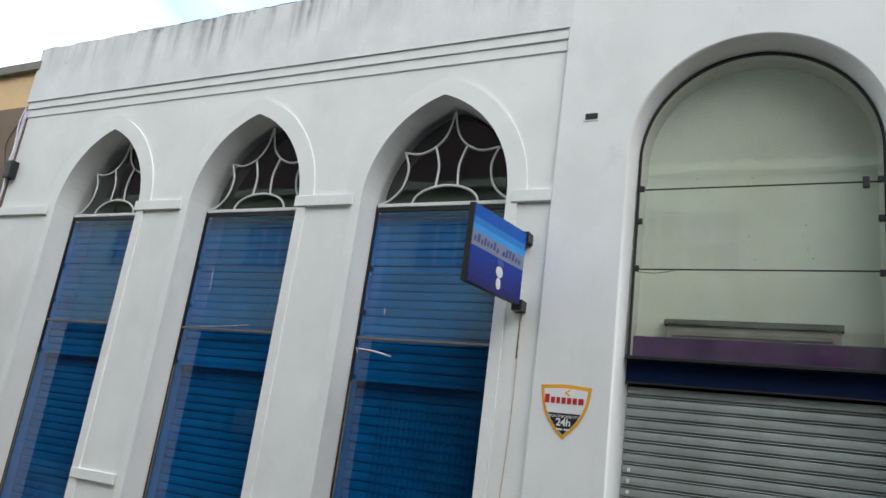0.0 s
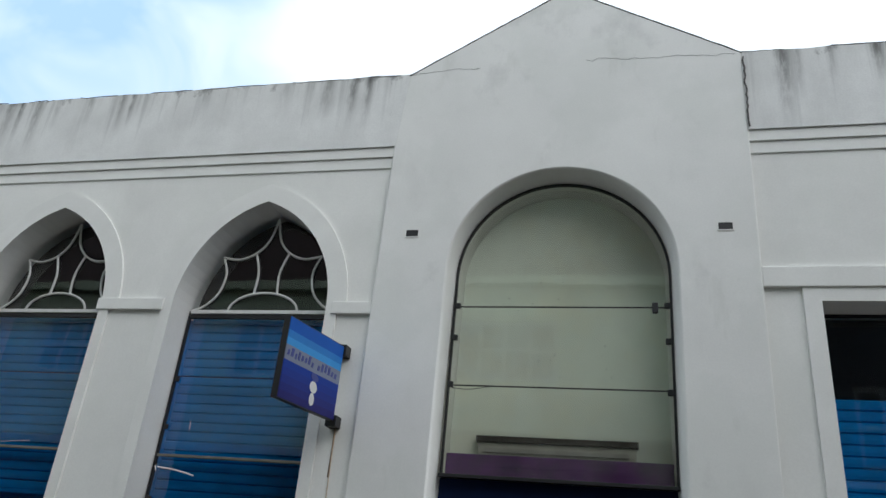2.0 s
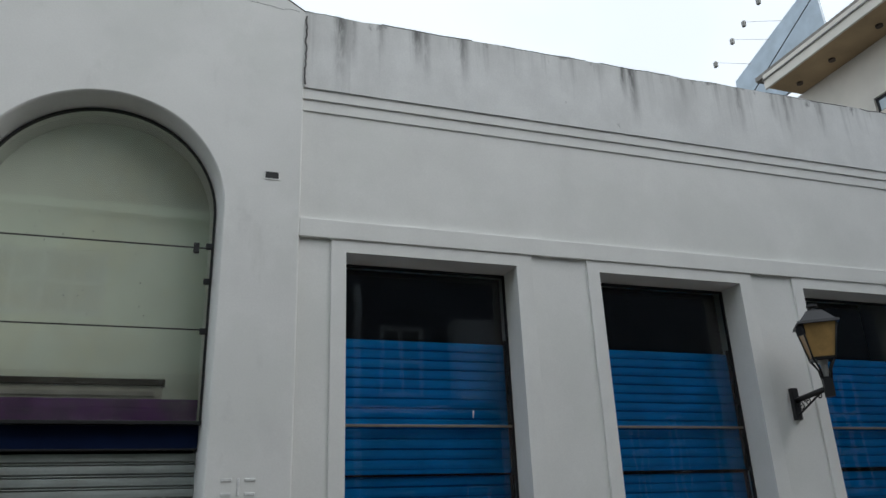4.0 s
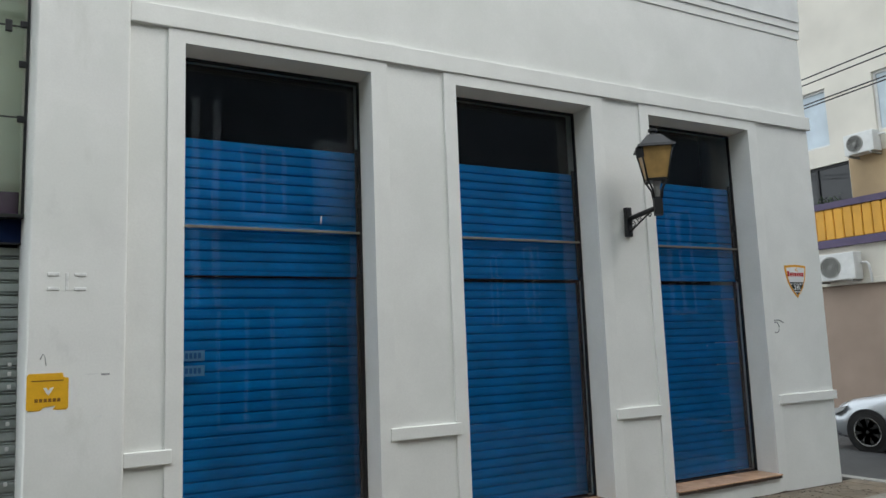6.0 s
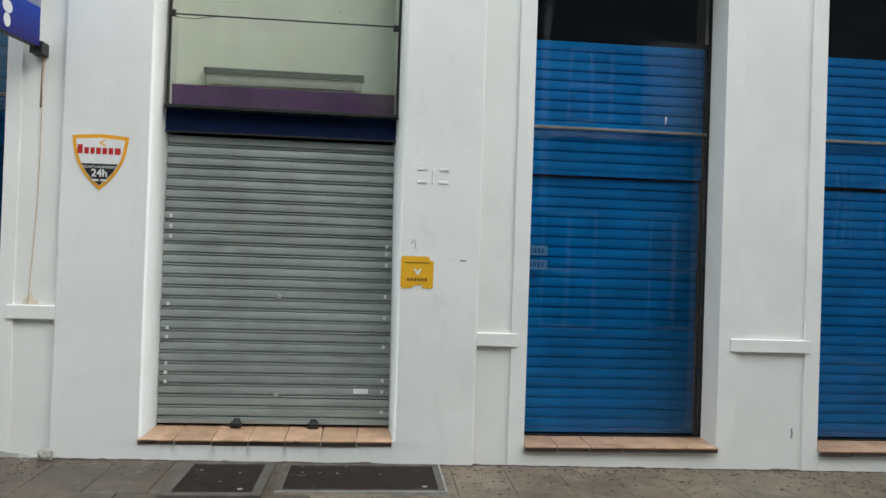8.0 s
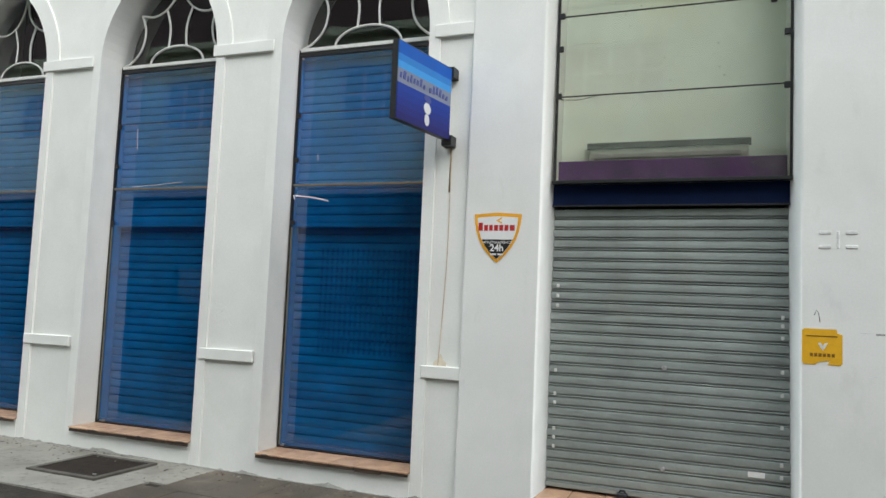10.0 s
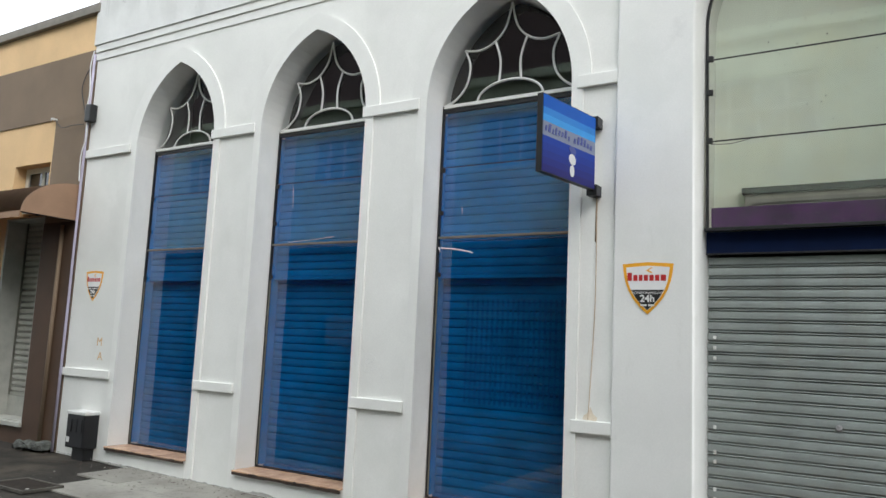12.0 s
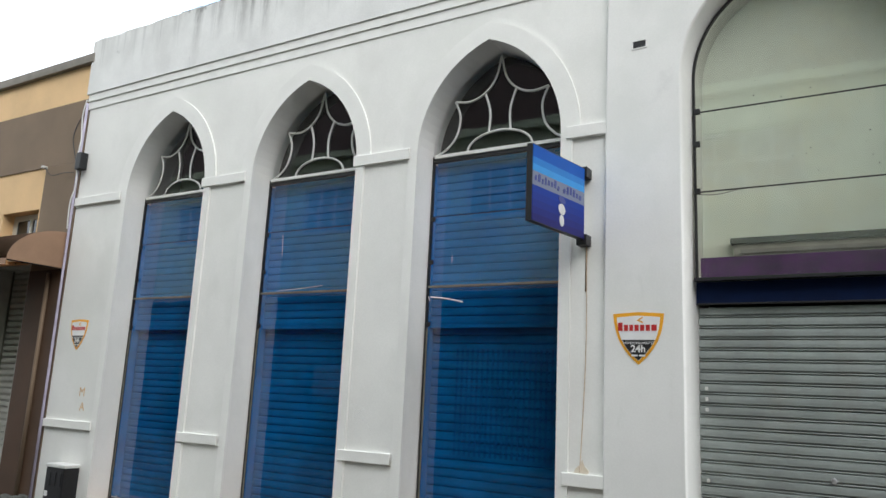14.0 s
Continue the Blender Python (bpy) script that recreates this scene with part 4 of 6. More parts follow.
# air bricks in the bay
for x, z in ((-0.04, 5.235), (2.85, 5.247)):
    v = thing("wall_vent", "small rectangular vent hole in the bay wall, drawn as a black block", "vent", "wall vents")
    # black block stands in for the shade inside the uncut hole
    part("vent_shade", box(x - 0.062, x + 0.062, -0.003, 0.02, z - 0.036, z + 0.036), M_DARK, v)
    part("vent_lip", plate([(x - 0.07, z - 0.044), (x + 0.07, z - 0.044), (x + 0.07, z + 0.044), (x - 0.07, z + 0.044)], [[(x - 0.06, z - 0.034), (x + 0.06, z - 0.034), (x + 0.06, z + 0.034), (x - 0.06, z + 0.034)]], -0.006, 0.004), M_BAY, v)

# ---- the opposite side of the street, which closes the view behind the camera ----
OY = -11.5


def hole(x, z, w_, h_):
    return [(x, z), (x + w_, z), (x + w_, z + h_), (x, z + h_)]


def framed_window(x, z, w_, h_, cols, rows, parent, glass, axis="y", at=OY, bar=0.15):
    """A white-framed window in a wall that faces the street, with its panes set back."""
    cw, rh = (w_ - bar) / cols, (h_ - bar) / rows
    gaps = [hole(x + bar + i * cw, z + bar + j * rh, cw - bar, rh - bar) for i in range(cols) for j in range(rows)]
    sg_ = -1 if axis == "y" else 1
    fr = part("window", plate(hole(x, z, w_, h_), gaps, at + sg_ * 0.05, at + sg_ * 0.1, axis=axis), M_DULL, parent)
    if axis == "y":
        part("pane", box(x, x + w_, at - 0.13, at - 0.12, z, z + h_), glass, fr)
    else:
        part("pane", box(at + 0.12, at + 0.13, x, x + w_, z, z + h_), glass, fr)
    return fr


opp = thing("opposite_building", "pale grey two-storey building across the street with white windows", "building")
AX0, AX1, AZ, AT = -26.0, 5.4, 4.9, 9.5
wins = [(-21.6 + 6.4 * k, 7.0, 2.7, 1.6) for k in range(4)]
shops = [(-20.9 + 6.4 * k, 0.05, 2.2, 2.6) for k in range(4)]
part("upper_wall", plate(hole(AX0, AZ, AX1 - AX0, AT - AZ), [hole(*q) for q in wins], OY, OY - 0.3), M_OLDWALL, opp)
# shop storey coloured dark for what the lower panes mirror
part("shop_wall", plate(hole(AX0, -0.3, AX1 - AX0, AZ + 0.3), [hole(*q) for q in shops], OY + 0.02, OY - 0.3), M_SHOPDARK, opp, "unseen shop storey, darkened for its reflection")
part("cornice", box(AX0 - 0.1, AX1, OY - 0.3, OY + 0.3, AT, AT + 0.25, 0.02), M_OLDWALL, opp)
part("band", box(AX0, AX1, OY, OY + 0.1, AZ, AZ + 0.22, 0.01), M_BEIGE, opp)
# added dark band, out of view, keeps the purple vinyl's reflection dim
part("reflection_band", box(-3.5, 5.3, OY, OY + 0.15, AZ - 0.02, 5.7, 0.02), M_SHOPDARK, opp, "added dark band that dims the display glass reflection")
# added roof, out of view, steep enough to keep sky out of the panes
bm = bmesh.new()
rf = [bm.verts.new(q) for q in ((AX0, OY - 0.1, AT + 0.25), (AX1, OY - 0.1, AT + 0.25), (AX1, OY - 4.5, 16.8), (AX0, OY - 4.5, 16.8), (AX0, OY - 8.5, AT + 0.25), (AX1, OY - 8.5, AT + 0.25))]
for f in ((0, 1, 2, 3), (3, 2, 5, 4), (0, 3, 4), (1, 5, 2), (0, 4, 5, 1)):
    bm.faces.new([rf[i] for i in f])
part("roof", bm, M_ROOFTILE, opp, "added steep dark roof that hides sky from the glass")
for q in wins:
    framed_window(*q, 4, 2, opp, M_DIMGLASS, bar=0.10)
for x, z, w_, h_ in shops:
    part("shop_door", box(x, x + w_, OY - 0.2, OY - 0.15, z - 0.3, z + h_), M_DARKGLASS, opp)

opb = thing("opposite_shop", "dark slate-blue house across the street with tall white windows", "building")
BX0, BX1 = 5.4, 12.4
tall = [(7.0, 5.3, 1.2, 1.9)]
lows = [(6.4, 0.05, 1.5, 3.0), (9.2, 0.05, 1.4, 3.1), (11.2, 0.9, 0.8, 2.4)]
part("upper_wall", plate(hole(BX0, AZ, BX1 - BX0, 9.9 - AZ), [hole(*q) for q in tall], OY, OY - 0.3), M_SLATE, opb)
part("shop_wall", plate(hole(BX0, -0.3, BX1 - BX0, AZ + 0.3), [hole(*q) for q in lows], OY + 0.02, OY - 0.3), M_SLATE, opb)
part("cornice", box(BX0, BX1 + 0.1, OY - 0.3, OY + 0.25, 9.9, 10.2, 0.02), M_SLATE, opb)
part("string_course", box(BX0, BX1, OY, OY + 0.1, AZ, AZ + 0.16, 0.01), M_WHITEP, opb)
part("roof", box(BX0, BX1, OY - 8, OY - 0.3, 9.8, 9.95), M_COPING, opb)
part("side_wall", box(BX1 - 0.3, BX1, OY - 8, OY - 0.3, -0.3, 9.9), M_SLATE, opb)
for q in tall + lows:
    framed_window(*q, 2, 2, opb, M_DARKGLASS, bar=0.12)
# added pale block and strips that draw pale patches in the shop glass
part("pale_block", box(8.9, 10.5, OY, OY + 0.6, 5.1, 7.3, 0.02), M_DULL, opb, "added pale grey block for a reflected patch")
for x in (5.8, 6.3, 10.9):
    part("pale_strip", box(x, x + 0.18, OY, OY + 0.12, 3.0, 8.2, 0.01), M_DULL, opb)

# ---- the brown and ochre neighbour ----
nb = thing("neighbour_building", "brown and ochre shop building beside the white one", "building")
NX1 = -8.72
part("ochre_wall", plate([(-16, G0), (-9.55, G0), (-9.55, 5.19), (-16, 5.19)], [[(-10.75, 0.42), (-9.67, 0.42), (-9.67, 4.54), (-10.72, 4.54)], [(-13.4, 0.15), (-11.78, 0.15), (-11.78, 2.9), (-13.4, 2.9)],
    [(-12.75, 3.2)] + [(-11.72, 3.2)] + [(-12.235 + 0.515 * math.cos(math.pi * k / 12), 4.1 + 0.42 * math.sin(math.pi * k / 12)) for k in range(13)]], 0.07, 0.5), M_OCHRE, nb)
part("dado_wall", plate([(-11.78, G0), (-10.78, G0), (-10.78, 2.29), (-11.78, 2.29)], [], 0.055, 0.075), M_BROWN2, nb, "dark brown painted lower wall")
part("plinth", box(-10.78, -9.5, 0.055, 0.3, G0, 0.36), M_BROWN2, nb)
part("pier", box(-9.65, NX1, 0.05, 0.5, G0, 5.19, 0.01), M_BROWN, nb, "brown painted pier")
# the pier's brown, darkened up to the awning to hold its shade
part("pier_foot", box(-9.655, NX1 - 0.005, 0.044, 0.06, G0, 3.5), M_BROWN2, nb, "lower pier in brown darkened for awning shade")
part("brown_band", box(-16, NX1, 0.05, 0.5, 5.19, 6.21), M_BROWN, nb, "wide brown painted band")
part("ochre_band", box(-16, NX1, 0.06, 0.5, 6.21, 6.80), M_OCHRE, nb)
part("coping", box(-16, NX1 + 0.02, -0.02, 0.55, 6.80, 6.95, 0.015), M_COPING, nb, "grey cement coping")
part("roof", box(-16, NX1, 0.5, 8, 6.3, 6.5), M_COPING, nb)
# back wall in near black for the neighbour's unlit inside
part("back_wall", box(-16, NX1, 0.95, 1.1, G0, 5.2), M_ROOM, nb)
part("side_wall", box(-16.2, -16, 0.06, 8, G0, 6.8), M_OCHRE, nb)
# reveal greyed in its colour, since the awning shades it
rev = part("door_reveal", plate([(-10.77, 0.40), (-9.64, 0.40), (-9.64, 3.62), (-10.77, 3.62)], [[(-10.72, 0.45), (-9.70, 0.45), (-9.70, 3.60), (-10.72, 3.60)]], 0.062, 0.47), M_LOUVRE, nb, "dusty white door reveal, greyed for awning shade")
part("upper_reveal", plate([(-10.77, 3.62), (-9.64, 3.62), (-9.64, 4.56), (-10.77, 4.56)], [[(-10.72, 3.64), (-9.70, 3.64), (-9.70, 4.51), (-10.72, 4.51)]], 0.066, 0.47), M_OCHRE, nb)
part("threshold", box(-10.77, -9.64, 0.0, 0.3, 0.36, 0.43, 0.01), M_LOUVRE, rev)
part("knee_wall", box(-10.72, -9.70, 0.38, 0.45, 0.43, 0.76), M_LOUVRE, rev)
tw = part("upper_window", plate([(-10.72, 3.75), (-9.70, 3.75), (-9.70, 4.51), (-10.72, 4.51)], [[(-10.62, 3.8), (-10.24, 3.8), (-10.24, 4.42), (-10.62, 4.42)], [(-10.18, 3.8), (-9.78, 3.8), (-9.78, 4.42), (-10.18, 4.42)]], 0.26, 0.30), M_CREAM, nb)
for x in (-10.62, -10.18):
    part("pane", box(x, x + 0.4, 0.28, 0.285, 3.8, 4.42), M_DARKGLASS, tw)
aw = part("arched_window", plate([(-12.75, 3.2), (-11.72, 3.2)] + [(-12.235 + 0.515 * math.cos(math.pi * k / 12), 4.1 + 0.42 * math.sin(math.pi * k / 12)) for k in range(13)],
    [[(-12.65, 3.3), (-12.27, 3.3), (-12.27, 4.25), (-12.65, 4.2)], [(-12.2, 3.3), (-11.82, 3.3), (-11.82, 4.2), (-12.2, 4.25)]], 0.25, 0.30), M_CREAM, nb)
part("pane", box(-12.7, -11.77, 0.30, 0.305, 3.25, 4.45), M_DARKGLASS, aw)
part("drain_pipe", tube([(-9.11, 0.03, 0.12), (-9.11, 0.03, 3.45)], 0.032, 10), M_BROWN, nb)
shutter(-10.71, -9.71, 0.42, 0.80, 3.74, 0.098, 0.016, M_LOUVRE, "steel", "grey slatted shutter in the neighbour's doorway", "neighbour shutters")
shutter(-13.4, -11.80, 0.30, 0.20, 2.9, 0.098, 0.016, M_LOUVRE, "steel", "grey slatted shutter in the neighbour's doorway", "neighbour shutters")

awn = thing("awning", "brown canvas barrel awning over the neighbour's doorway", "awning")
prof = [(0.05 - 0.88 * math.sin(math.pi / 2 * k / 12), 3.50 + 0.55 * math.cos(math.pi / 2 * k / 12)) for k in range(13)]
bm = bmesh.new()
ra = [bm.verts.new((-13.6, y, z)) for y, z in prof]
rb = [bm.verts.new((-8.76, y, z)) for y, z in prof]
for k in range(12):
    bm.faces.new((ra[k], rb[k], rb[k + 1], ra[k + 1])).smooth = True
bmesh.ops.solidify(bm, geom=bm.faces[:], thickness=0.012)
part("canopy", bm, M_CANVAS, awn)
bm = plate([(0.05, 3.50)] + [(y, z) for y, z in prof], [], -8.765, -8.753, axis="x")
part("end_panel", bm, M_CANVAS, awn)
bm = plate([(0.05, 3.50)] + [(y, z) for y, z in prof], [], -13.6, -13.588, axis="x")
part("end_panel", bm, M_CANVAS, awn)
part("valance", box(-13.6, -8.76, -0.835, -0.823, 3.42, 3.51), M_CANVAS, awn)
for x in (-8.8, -11.2, -13.5):
    part("rib", tube([(x, 0.04, 3.5), (x, -0.8, 3.5)], 0.014, 6), M_DARK, awn)

ns = thing("hanging_sign", "yellow sign with red lettering under the awning", "sign")
part("board", box(-12.35, -11.28, 0.02, 0.045, 2.70, 3.42, 0.004), M_STICK_Y, ns)
for txt, z, sz, mt, xx in (("ANTE", 3.33, 0.16, M_PRINTK, -11.56), ("RNE", 3.14, 0.25, M_PRINTR, -11.54), ("A", 2.96, 0.22, M_PRINTR, -11.66), ("ASA", 2.78, 0.25, M_PRINTR, -11.54)):
    letters("lettering", txt, sz, pose(xx, 0.017, z, 90, 0, 0), mt, ns, bold=0.03)

tag = thing("graffiti", "white sprayed letters down the dark brown wall", "graffiti")
for ch, z, sz in (("T", 1.79, 0.50), ("U", 1.30, 0.40), ("T", 0.85, 0.44), ("B", 0.43, 0.44)):
    letters("letter", ch, sz, pose(-11.27, 0.050, z, 90, 0, 3), M_CHALK, tag, 0.001)

# rag heap at the foot of the pier
rag = bmesh.new()
rr = random.Random(5)
for k in range(16):
    t = bmesh.new()
    bmesh.ops.create_icosphere(t, subdivisions=2, radius=rr.uniform(0.05, 0.10))
    cx, cy = rr.uniform(-0.22, 0.22), rr.uniform(-0.12, 0.12)
    for v in t.verts:
        n_ = noise.noise(v.co * 16 + Vector((k, 0, 0)))
        v.co = Vector((v.co.x * 1.4, v.co.y * 1.2, v.co.z * 0.55)) * (1 + 0.5 * n_) + Vector((cx, cy, 0.03 + rr.uniform(0, 0.06)))
    join(rag, t)
ragob = part("rag_heap", rag, M_RAG)
ragob.location = (-9.02, -0.10, ground_z(-9.0))
tagged(ragob, "heap of grey rags on the pavement beside the pier", "rags")

# ---- fixtures on the white wall ----
con = thing("conduit", "lilac painted conduit and cable down the wall joint", "pipe")
part("pipe", tube([(-8.715, 0.0, 0.10), (-8.705, 0.0, 2.0), (-8.715, 0.0, 4.3), (-8.70, 0.0, 6.1)], 0.02, 8), M_LILAC, con)
part("cable", tube(curve_pts([(-8.70, -0.02, 6.15), (-8.74, -0.03, 5.9), (-8.69, -0.03, 5.5), (-8.70, -0.04, 5.2), (-8.66, -0.03, 4.8), (-8.74, -0.03, 4.5), (-8.72, -0.03, 4.1)]), 0.009, 6), M_WHITEP, con)
part("cable", tube(curve_pts([(-8.68, -0.06, 5.1), (-8.85, 0.0, 5.3), (-9.0, 0.03, 5.6), (-8.9, 0.03, 5.85), (-8.74, 0.0, 5.9)]), 0.007, 6), M_DARK, con)
part("cable", tube(curve_pts([(-9.65, 0.02, 5.2), (-9.4, 0.0, 5.02), (-9.1, 0.0, 5.02), (-8.8, 0.0, 5.0)]), 0.006, 6), M_DARK, con)
spk = thing("wall_speaker", "small black box mounted at the wall joint", "box")
part("case", box(-8.705, -8.56, -0.07, 0.05, 5.01, 5.28, 0.02), M_DARK, spk)
part("mount", box(-8.66, -8.58, 0.03, 0.09, 5.10, 5.18), M_DARK, spk)
cam_nb = thing("wall_lamp", "tiny lamp head on the neighbour's brown pier", "lamp")
part("head", box(-9.67, -9.61, -0.03, 0.055, 5.16, 5.20, 0.008), M_WHITEP, cam_nb)

gz = ground_z(-7.9)
ub = thing("meter_box", "black plastic utility box against the white wall", "box")
part("case", box(-8.18, -7.76, -0.16, 0.085, gz + 0.14, gz + 0.62, 0.03), M_DARK, ub)
part("lid", box(-8.19, -7.75, -0.17, 0.085, gz + 0.60, gz + 0.645, 0.012), M_WHITEP, ub, "pale lid")
part("foot", box(-8.08, -7.82, -0.10, 0.085, gz - 0.02, gz + 0.15), M_DARK, ub)
part("label", box(-8.15, -8.08, -0.163, -0.159, gz + 0.22, gz + 0.29), M_PRINTW, ub, "small white label")
for k in range(3):
    part("rib", box(-8.12 + k * 0.12, -8.05 + k * 0.12, -0.168, -0.158, gz + 0.36, gz + 0.54, 0.004), M_DARK, ub)

# projecting shop sign
sg = thing("shop_sign", "blue double-sided shop sign on two black brackets", "sign")
SX = -0.55


def sign_z(y, v):
    """Height on the sign, which droops a little outwards; v from 0 at its foot to 1 at its head."""
    lo = 3.375 + (y + 0.07) * 0.07
    return lo + v * (0.67 + (y + 0.07) * 0.035)


def sign_sheet(v0, v1, x0, x1, material, label="", y0=-0.075, y1=-1.235):
    bm = bmesh.new()
    q = []
    for x in (x0, x1):
        q.append([bm.verts.new((x, y, sign_z(y, v))) for y, v in ((y0, v0), (y1, v0), (y1, v1), (y0, v1))])
    for i in range(4):
        j = (i + 1) % 4
        bm.faces.new((q[0][i], q[0][j], q[1][j], q[1][i]))
    bm.faces.new(q[0])
    bm.faces.new(q[1])
    return part("panel", bm, material, sg, label)


sign_sheet(-0.012, 1.012, SX - 0.045, SX + 0.004, M_DARK, "black sign case", -0.066, -1.245)
for x0, x1 in ((SX + 0.004, SX + 0.008), (SX - 0.049, SX - 0.045)):
    for k in range(10):
        sg_m = bpy.data.materials.get("sign_print_%d" % k)
        if not sg_m:
            stops = ((0.022, 0.022, 0.17), (0.012, 0.05, 0.34), (0.24, 0.27, 0.37), (0.06, 0.34, 0.78), (0.01, 0.11, 0.50))
            if k < 5:
                u = k / 4
                cc = tuple(a + (b - a) * u for a, b in zip(stops[0], stops[1]))
            elif k < 7:
                cc = stops[2]
            else:
                u = (k - 7) / 2
                cc = tuple(a + (b - a) * u for a, b in zip(stops[3], stops[4]))
            sg_m = mat("sign_print_%d" % k, cc, 0.55, spec=0.15, vary=0.05, scale=5, bump=0.0)
        v0, v1 = k * 0.1 * 0.93, (k + 1) * 0.1 * 0.93
        if k == 9:
            v1 = 1.0
        sign_sheet(v0, v1, x0, x1, sg_m)
# illegible name as bars, on the camera's side
rr = random.Random(3)
y = -1.20
while y < -0.15:
    w_ = rr.uniform(0.035, 0.06)
    if not -0.70 < y < -0.62:
        vb = 0.525 + rr.uniform(-0.01, 0.01)
        top_ = rr.choice((0.065, 0.07, 0.105))
        bm = bmesh.new()
        q = []
        for x in (SX + 0.007, SX + 0.0105):
            q.append([bm.verts.new((x, yy, sign_z(yy, v))) for yy, v in ((y, vb), (y + w_ * 0.8, vb), (y + w_, vb + top_), (y + w_ * 0.2, vb + top_))])
        for i in range(4):
            j = (i + 1) % 4
            bm.faces.new((q[0][i], q[0][j], q[1][j], q[1][i]))
        bm.faces.new(q[1])
        part("name_bar", bm, M_SIGN_C, sg, "dark name bar")
    y += w_ + 0.022
for k, (yy, v0, v1, wd, mt) in enumerate(((-0.62, 0.05, 0.21, 0.10, M_PRINTW), (-0.62, 0.21, 0.36, 0.15, M_PRINTW), (-0.62, 0.36, 0.46, 0.16, M_SIGN_C))):
    bm = bmesh.new()
    cy, cz = yy, sign_z(yy, (v0 + v1) / 2)
    ring = [(cy + wd / 2 * math.cos(2 * math.pi * i / 16), cz + (v1 - v0) * 0.32 * math.sin(2 * math.pi * i / 16)) for i in range(16)]
    plate(ring, [], SX + 0.0075, SX + 0.011, bm, axis="x")
    part("emblem", bm, mt, sg, "plain emblem shape")
for z in (4.02, 3.37):
    bk = part("bracket", box(SX - 0.07, SX + 0.03, -0.075, 0.06, z - 0.05, z + 0.05, 0.006), M_DARK, sg, "black steel bracket")
    part("bolt", lathe([(0.012, 0), (0.012, 0.012)], 8, (SX - 0.02, -0.085, z)), M_DARK, bk)
cb = thing("sign_cable", "thin rust-stained cable hanging from the sign bracket", "cable")
part("cable", tube(curve_pts([(SX - 0.01, 0.04, 3.33), (SX - 0.005, 0.044, 2.9), (SX - 0.01, 0.048, 2.3), (SX - 0.035, 0.048, 1.7), (SX - 0.05, 0.03, 1.28)]), 0.004, 6), M_RUST, cb)

part("rust_drip", tube([(SX - 0.012, 0.05, 3.33), (SX - 0.014, 0.053, 3.15), (SX - 0.018, 0.0545, 2.9)], 0.009, 6), M_RUSTDARK, cb, "dark rust drip")
part("rust_smear", plate([(SX - 0.11, 1.275), (SX + 0.02, 1.272), (SX + 0.03, 1.30), (SX - 0.01, 1.33), (SX - 0.035, 1.39), (SX - 0.06, 1.34), (SX - 0.10, 1.31)], [], 0.0515, 0.056), M_STAINED, cb, "pale rust smear")

# monitoring shields


def shield(x, y, z_tip, w, h):
    s = thing("security_plate", "shield-shaped orange, white and black alarm plate on the wall", "sign", "security plates")
    def outline(k):
        a = w / 2 * k
        top, tip = z_tip + h * (0.5 + 0.5 * k), z_tip + h * (0.5 - 0.5 * k)
        right = [(a * u, tip + (top - tip) * v) for u, v in ((0, 0), (0.33, 0.15), (0.58, 0.30), (0.77, 0.46), (0.90, 0.64), (0.97, 0.82), (1.0, 0.965), (0.5, 0.985))]
        left = [(-px, pz) for px, pz in right[1:]][::-1]
        return [(x + px, pz) for px, pz in right + [(0, top)] + left]
    part("plate", plate(outline(1.0), [], y - 0.006, y), M_ORANGE, s)
    part("face", plate(outline(0.86), [], y - 0.0085, y - 0.005), M_PRINTW, s, "white face")
    low = [(x + u * w * 0.42, z_tip + h * (0.08 + 0.84 * v)) for u, v in ((0, 0), (0.33, 0.15), (0.58, 0.30), (0.77, 0.46), (-0.77, 0.46), (-0.58, 0.30), (-0.33, 0.15))]
    part("foot_field", plate(low, [], y - 0.011, y - 0.008), M_PRINTK, s, "black lower field")
    for k, (a, b) in enumerate(((-0.40, -0.31), (-0.28, -0.20), (-0.17, -0.10), (-0.07, 0.01), (0.04, 0.12), (0.15, 0.23), (0.26, 0.36))):
        zb = z_tip + h * 0.64
        part("name_bar", box(x + a * w, x + b * w, y - 0.0105, y - 0.008, zb, zb + h * (0.16 if k == 0 else 0.115)), M_PRINTR, s, "red name bar")
    part("emblem", plate([(x - 0.03 * w, z_tip + h * 0.84), (x + 0.09 * w, z_tip + h * 0.78), (x + 0.09 * w, z_tip + h * 0.81), (x + 0.02 * w, z_tip + h * 0.845), (x + 0.09 * w, z_tip + h * 0.885), (x + 0.09 * w, z_tip + h * 0.91)], [], y - 0.0105, y - 0.008), M_ORANGE, s)
    letters("lettering", "MONITORAMENTO", 0.068 * h, pose(x, y - 0.0118, z_tip + h * 0.405, 90, 0, 0), M_PRINTW, s, 0.001)
    letters("lettering", "24h", 0.19 * h, pose(x, y - 0.0118, z_tip + h * 0.295, 90, 0, 0), M_PRINTW, s, 0.001, bold=0.025)
    for a, b in ((-0.13, -0.01), (0.02, 0.14)):
        part("number_bar", box(x + a * w, x + b * w, y - 0.0125, y - 0.0105, z_tip + h * 0.155, z_tip + h * 0.19), M_PRINTW, s)
    return s


shield(-0.06, 0.0, 2.235, 0.45, 0.46)
shield(-8.20, 0.055, 2.295, 0.40, 0.44)
shield(11.405, 0.055, 2.335, 0.43, 0.44)

# torn yellow sticker
ys = thing("yellow_sticker", "torn yellow sticker with faded print on the bay wall", "sticker")
